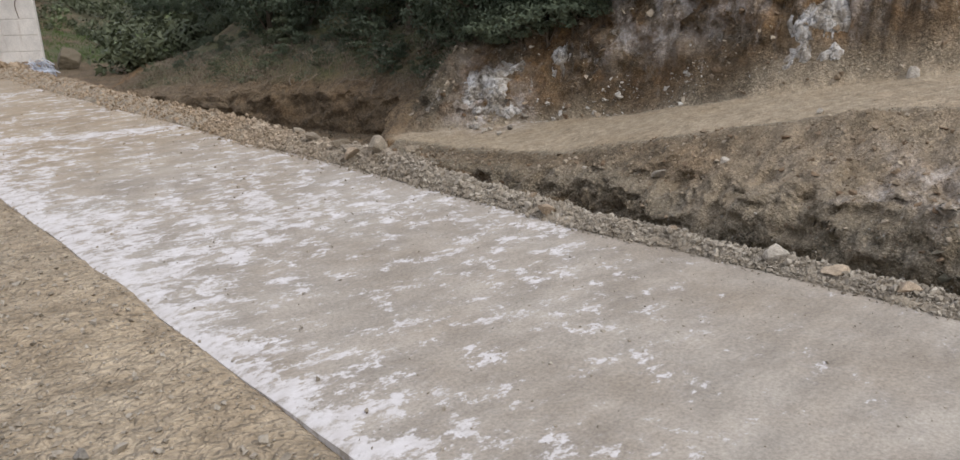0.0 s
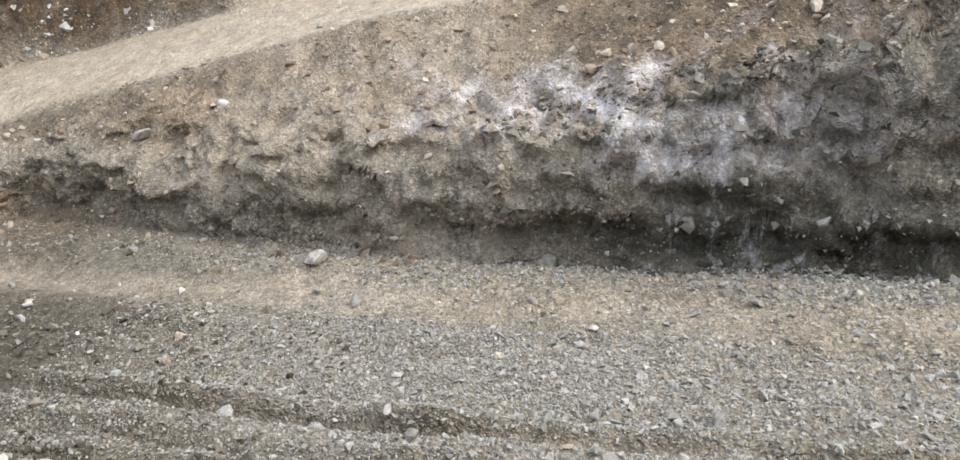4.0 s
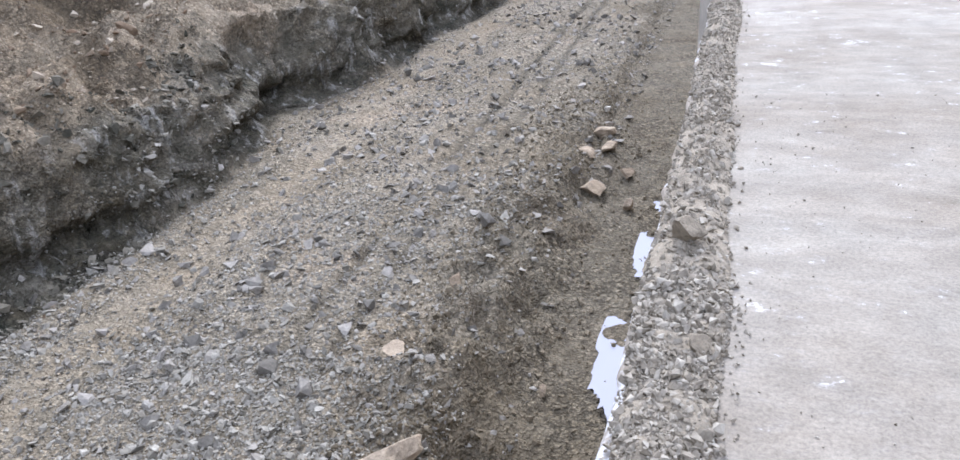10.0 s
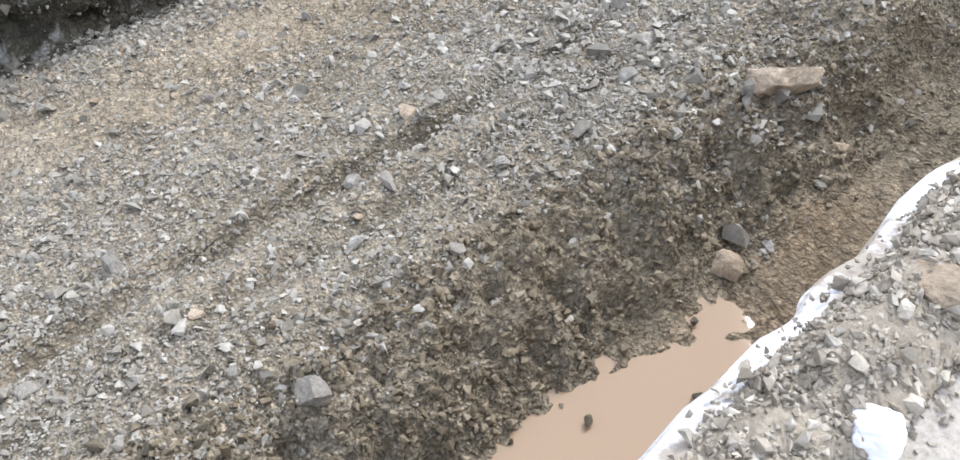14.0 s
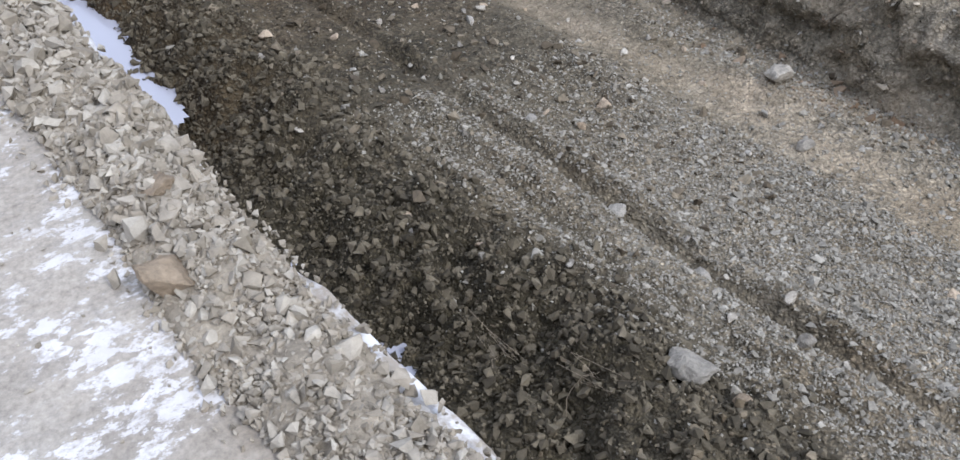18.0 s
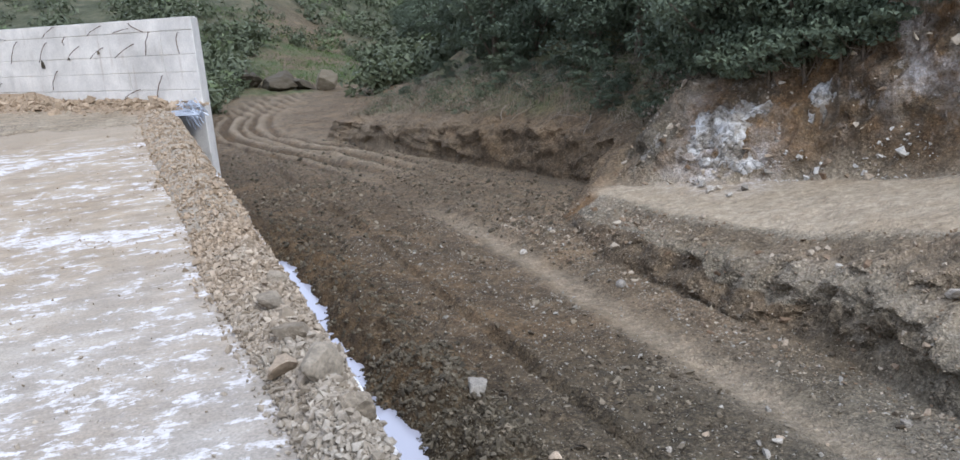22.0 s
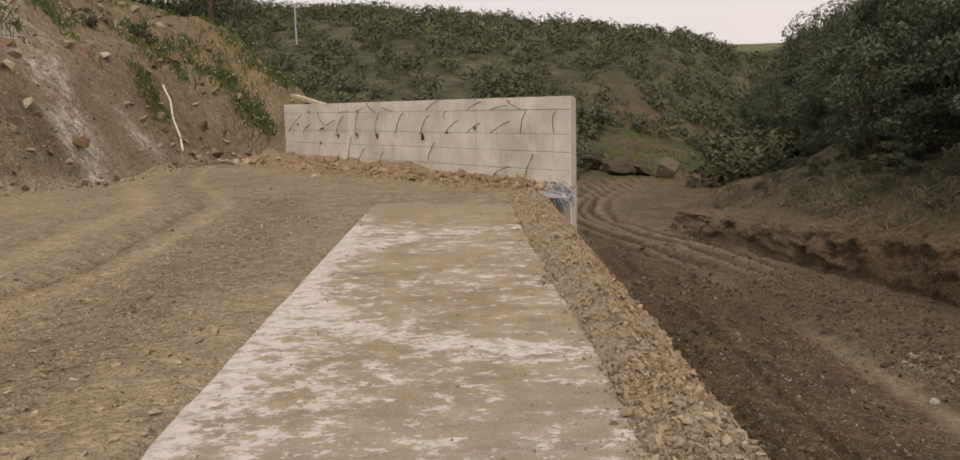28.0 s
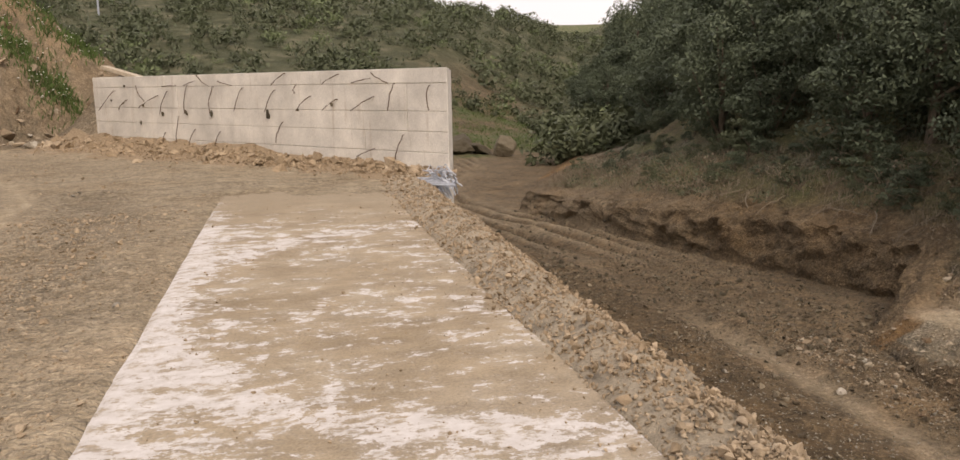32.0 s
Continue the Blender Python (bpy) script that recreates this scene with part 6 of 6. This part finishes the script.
def hill_scrub():
    rng = np.random.default_rng(91)
    count = 7000
    y = 50 + 190 * rng.random(count) ** 1.2
    x = rng.uniform(-0.75, 0.62, count) * y
    keep = rng.random(count) < 0.72 + 0.7 * fbm(x * 0.03, y * 0.03, 3, 131)
    keep &= (np.abs(x - np.interp(y, (45, 60, 90, 120), (7.5, 12, 18, 24))) > 5.0) | (y > 82)
    x, y = x[keep], y[keep]
    size = (0.9 + 2.6 * rng.random(len(x)) ** 1.6) * (1 + y / 300)
    place = np.stack([x, y, height(x, y) + size * 0.05], -1)
    pale = rng.random(len(x)) < 0.12
    shapes = [scrub_shape(k, 220) for k in range(6)]
    rough = [scrub_shape(k, 95) for k in range(8)]
    for name, some, mat, label, kinds in (("near_scrub", ~pale & (y < 85), SCRUB, "dark evergreen scrub on the nearer hillside", shapes), ("hill_scrub", ~pale & (y >= 85), SCRUB, "dark evergreen scrub covering the far hills", rough), ("pale_scrub", pale, PALELEAF, "pale green bushes scattered on the far hill", rough)):
        tagged(new(name, scatter(name, rng, place[some], size[some], kinds, mat, 0.1)), label, "scrub", kind="stuff")


hill_scrub()


def tufts(name, label, mat, rng, x, y, blade, wide, per, spread):
    z = height(x, y)
    n = len(x) * per
    bx, by = np.repeat(x, per) + rng.normal(0, spread, n), np.repeat(y, per) + rng.normal(0, spread, n)
    bz = height(bx, by) - 0.02
    h = blade * rng.uniform(0.5, 1.3, n)
    a = rng.uniform(0, 6.28, n)
    lean = rng.normal(0, 0.4, (n, 2)) * h[:, None]
    base = np.stack([bx, by, bz], -1)
    side = np.stack([np.cos(a), np.sin(a), 0 * a], -1) * wide
    mid = base + np.stack([lean[:, 0] * 0.4, lean[:, 1] * 0.4, h * 0.6], -1)
    tip = base + np.stack([lean[:, 0], lean[:, 1], h], -1)
    v = np.stack([base - side, base + side, mid + side * 0.7, tip, mid - side * 0.7], 1).reshape(-1, 3)
    f = np.arange(len(v)).reshape(-1, 5)
    return tagged(new(name, array_mesh(name, v, f, mat)), label, "grass", kind="stuff"), tip


def brush(x, y, size, seed):
    """A low tangle of grey twigs with a few leaves."""
    rnd, rng = random.Random(900 + seed), np.random.default_rng(900 + seed)
    ob = thing("brushwood", "low tangle of grey twigs and sparse leaves on the slope", "bush", (x, y, ground_z(x, y) - 0.04), group="brushwood on the slope")
    for k in range(9):
        a, t = rnd.uniform(0, 6.28), rnd.uniform(0.4, 1.0)
        e = Vector((math.cos(a) * size * t, math.sin(a) * size * t, size * rnd.uniform(0.25, 0.75)))
        bm = bmesh.new()
        tube(bm, [(0, 0, 0), e * 0.5 + Vector((0, 0, size * 0.18)), e], [0.011, 0.007, 0.003], 4)
        part("twig", bm, DRY, ob)
    v, f = leaf_cloud(rng, [((0, 0, size * 0.3), (size * 0.9, size * 0.9, size * 0.4))], 130, 0.09)
    leaves = new("leaves", array_mesh("leaves", v, f, SCRUB if seed % 3 else DRY))
    leaves.parent = ob


def bank_plants():
    rng = np.random.default_rng(92)
    x, y = rng.uniform(-18, -7, 300), rng.uniform(15, 34, 300)
    back = np.interp(y, L_Y, L_X) - x
    ok = (back > 1.6) & (fbm(x * 0.45, y * 0.45, 3, 141) > 0.08)
    spots = ((-10.7, 28.46, 0.6), (-9.88, 28.97, 0.7), (-9.36, 29.35, 0.6), (-9.22, 31.55, 0.7), (-8.49, 31.94, 0.6), (-8.72, 29.16, 0.45), (-8.39, 29.32, 0.4), (-11.58, 27.58, 0.7), (-10.75, 25.32, 0.35), (-13.1, 25.3, 0.9))
    gx = np.concatenate([rng.normal(a, r * 0.7, 16) for a, b, r in spots])
    gy = np.concatenate([rng.normal(b, r * 0.7, 16) for a, b, r in spots])
    x, y, ok = np.r_[x, gx], np.r_[y, gy], np.r_[ok, gx < 0]
    ob, tip = tufts("bank_grass", "green weeds on the red bank", GRASS, rng, x[ok], y[ok], 0.22, 0.02, 22, 0.17)
    some = tip[rng.random(len(tip)) < 0.06]
    d = 0.035
    v = np.stack([some + np.array([-d, 0, 0]), some + np.array([0, -d, 0.02]), some + np.array([d, 0, 0]), some + np.array([0, d, 0.03])], 1).reshape(-1, 3)
    tagged(new("white_flowers", array_mesh("white_flowers", v, np.arange(len(v)).reshape(-1, 4), PETAL)), "small white wild flowers among the weeds", "flowers", kind="stuff")
    y = rng.uniform(13.5, 44, 420)
    x = np.interp(y, R_Y, CUT_X) + rng.uniform(0.8, 3.8, 420)
    for k in range(60):
        by = float(rng.uniform(14.2, 36))
        bx = float(np.interp(by, R_Y, CUT_X) + rng.uniform(0.9, 3.0))
        brush(bx, by, float(rng.uniform(0.4, 1.0)), k)
    tufts("dry_brush", "dry stalks and grass on the slope under the trees", DRY, rng, x, y, 0.3, 0.008, 13, 0.26)
    x, y = rng.uniform(4, 22, 500), rng.uniform(62, 92, 500)
    tufts("valley_grass", "green grass on the valley floor", GRASS, rng, x, y, 0.22, 0.03, 12, 0.6)


bank_plants()


# ---- small things ----
def wire_bundle():
    rnd = random.Random(15)
    ob = thing("wire_bundle", "tangle of grey reinforcing wire at the slab's corner", "wire", (0.32, 13.75, 0.0))
    for k in range(44):
        bm = bmesh.new()
        a = Vector((rnd.uniform(-0.3, 0.05), rnd.uniform(-0.35, 0.4), rnd.uniform(-0.05, 0.18)))
        b = a + Vector((rnd.uniform(0.08, 0.25), rnd.uniform(-0.2, 0.18), rnd.uniform(-0.3, 0.0)))
        tube(bm, [a, a.lerp(b, 0.5) + Vector((0, 0, rnd.uniform(0.02, 0.12))), b], 0.009, 5)
        part("wire", bm, STEEL, ob)
    for k in range(5):
        bm = bmesh.new()
        y = -0.6 + k * 0.2
        tube(bm, [(-0.75, y, 0.03), (-0.3, y - 0.02, 0.035), (0.02, y - 0.03, 0.01)], 0.012, 6)
        part("bar", bm, STEEL, ob, "straight bar laid over the slab's edge")


wire_bundle()


def hose():
    way = ((-10.69, 26.5), (-10.45, 26.36), (-10.19, 25.79), (-9.87, 25.3), (-9.66, 24.82))
    pts = []
    for k in range(17):
        f = k / 4
        x, y = (float(np.interp(f, range(5), [p[c] for p in way])) for c in (0, 1))
        pts.append((x, y, ground_z(x, y) + 0.06))
    ob = thing("hose", "white plastic pipe hanging down the red bank", "pipe")
    bm = bmesh.new()
    tube(bm, pts, 0.027, 8)
    part("pipe", bm, HOSE, ob)


hose()


def plank(x, y, z, length, turn, tilt):
    bm = bmesh.new()
    bmesh.ops.create_cube(bm, size=1)
    for v in bm.verts:
        v.co = Vector((v.co.x * length, v.co.y * 0.26, v.co.z * 0.1))
    bmesh.ops.bevel(bm, geom=list(bm.edges), offset=0.012, segments=2, affect="EDGES")
    me = bpy.data.meshes.new("timber_beam")
    bm.to_mesh(me)
    bm.free()
    me.materials.append(TIMBER)
    ob = thing("timber_beam", "weathered timber beam lying on the bank", "timber", data=me)
    ob.matrix_basis = pose(x, y, z, 0, tilt, turn)


plank(-5.95, 25.6, ground_z(-5.95, 25.6) + 0.1, 1.5, -35, 14)


def fallen_branch(x, y, length, seed):
    rnd = random.Random(seed)
    ob = thing("branch", "bare dry branch lying on the bank", "branch", (x, y, ground_z(x, y)), group="dry branches")
    a = rnd.uniform(0, 6.28)
    way = Vector((math.cos(a), math.sin(a), 0))
    def at(f, side=0.0):
        p = way * length * f + Vector((-way.y, way.x, 0)) * side
        return Vector((p.x, p.y, ground_z(x + p.x, y + p.y) - ground_z(x, y) + 0.04 + 0.1 * math.sin(f * 3)))
    bm = bmesh.new()
    tube(bm, [at(k / 6, 0.05 * math.sin(k)) for k in range(7)], [min(0.018, 0.014 * length) * (1 - k * 0.11) for k in range(7)], 5)
    part("stem", bm, DRY, ob)
    for k in range(5):
        f = rnd.uniform(0.2, 0.9)
        bm = bmesh.new()
        tube(bm, [at(f), at(f + 0.08, rnd.uniform(-0.2, 0.2)), at(f + 0.16, rnd.uniform(-0.4, 0.4))], [min(0.009, 0.008 * length), min(0.006, 0.006 * length), 0.002], 4)
        part("twig", bm, DRY, ob)


for k, (x, y, s) in enumerate(((9.8, 19, 1.6), (10.4, 17.5, 1.3), (10.9, 16.2, 1.1), (9.4, 21, 1.4), (10.1, 22.5, 1.2), (9.9, 24.5, 1.5), (9.2, 26.5, 1.3), (10.9, 18.6, 1.2), (10.2, 20.6, 1.0), (9.0, 28.5, 1.2), (11.3, 14.8, 0.9), (10.6, 15.4, 1.0), (1.75, -0.2, 0.24), (1.65, 0.35, 0.2), (2.0, -9.4, 0.5))):
    fallen_branch(x, y, s, 500 + k)


def pole(x, y, h):
    ob = thing("utility_pole", "thin grey utility pole on the ridge", "pole", (x, y, ground_z(x, y) - 0.3), group="utility poles")
    bm = bmesh.new()
    tube(bm, [(0, 0, 0), (0, 0, h)], [0.13, 0.09], 8)
    part("shaft", bm, STEEL, ob)
    bm = bmesh.new()
    tube(bm, [(-0.6, 0, h - 0.4), (0.6, 0, h - 0.4)], 0.05, 6)
    part("crossarm", bm, STEEL, ob)


for x, y, h in ((-38, 92, 6), (-25, 120, 6)):
    pole(x, y, h)


def far_stone_wall():
    rnd = random.Random(33)
    ob = thing("stone_wall", "low dark rubble-stone wall beyond the channel's bend", "wall", kind="structure")
    me = [array_mesh("block", *rock_shape(600 + k, 2, 0.7, 0.15), GREYROCK) for k in range(5)]
    for k in range(22):
        for j in range(4):
            x, y = 2.6 + k * 0.34 + rnd.uniform(-0.05, 0.05), -44 - 0.02 * k
            b = new("block", rnd.choice(me))
            b.parent = ob
            b.matrix_basis = Matrix.LocRotScale((x, y, ground_z(x, y) + 0.12 + j * 0.27), Euler((rnd.gauss(0, 0.2), rnd.gauss(0, 0.2), rnd.choice((0, 3.14)))), (0.4, 0.5, 0.42))


far_stone_wall()
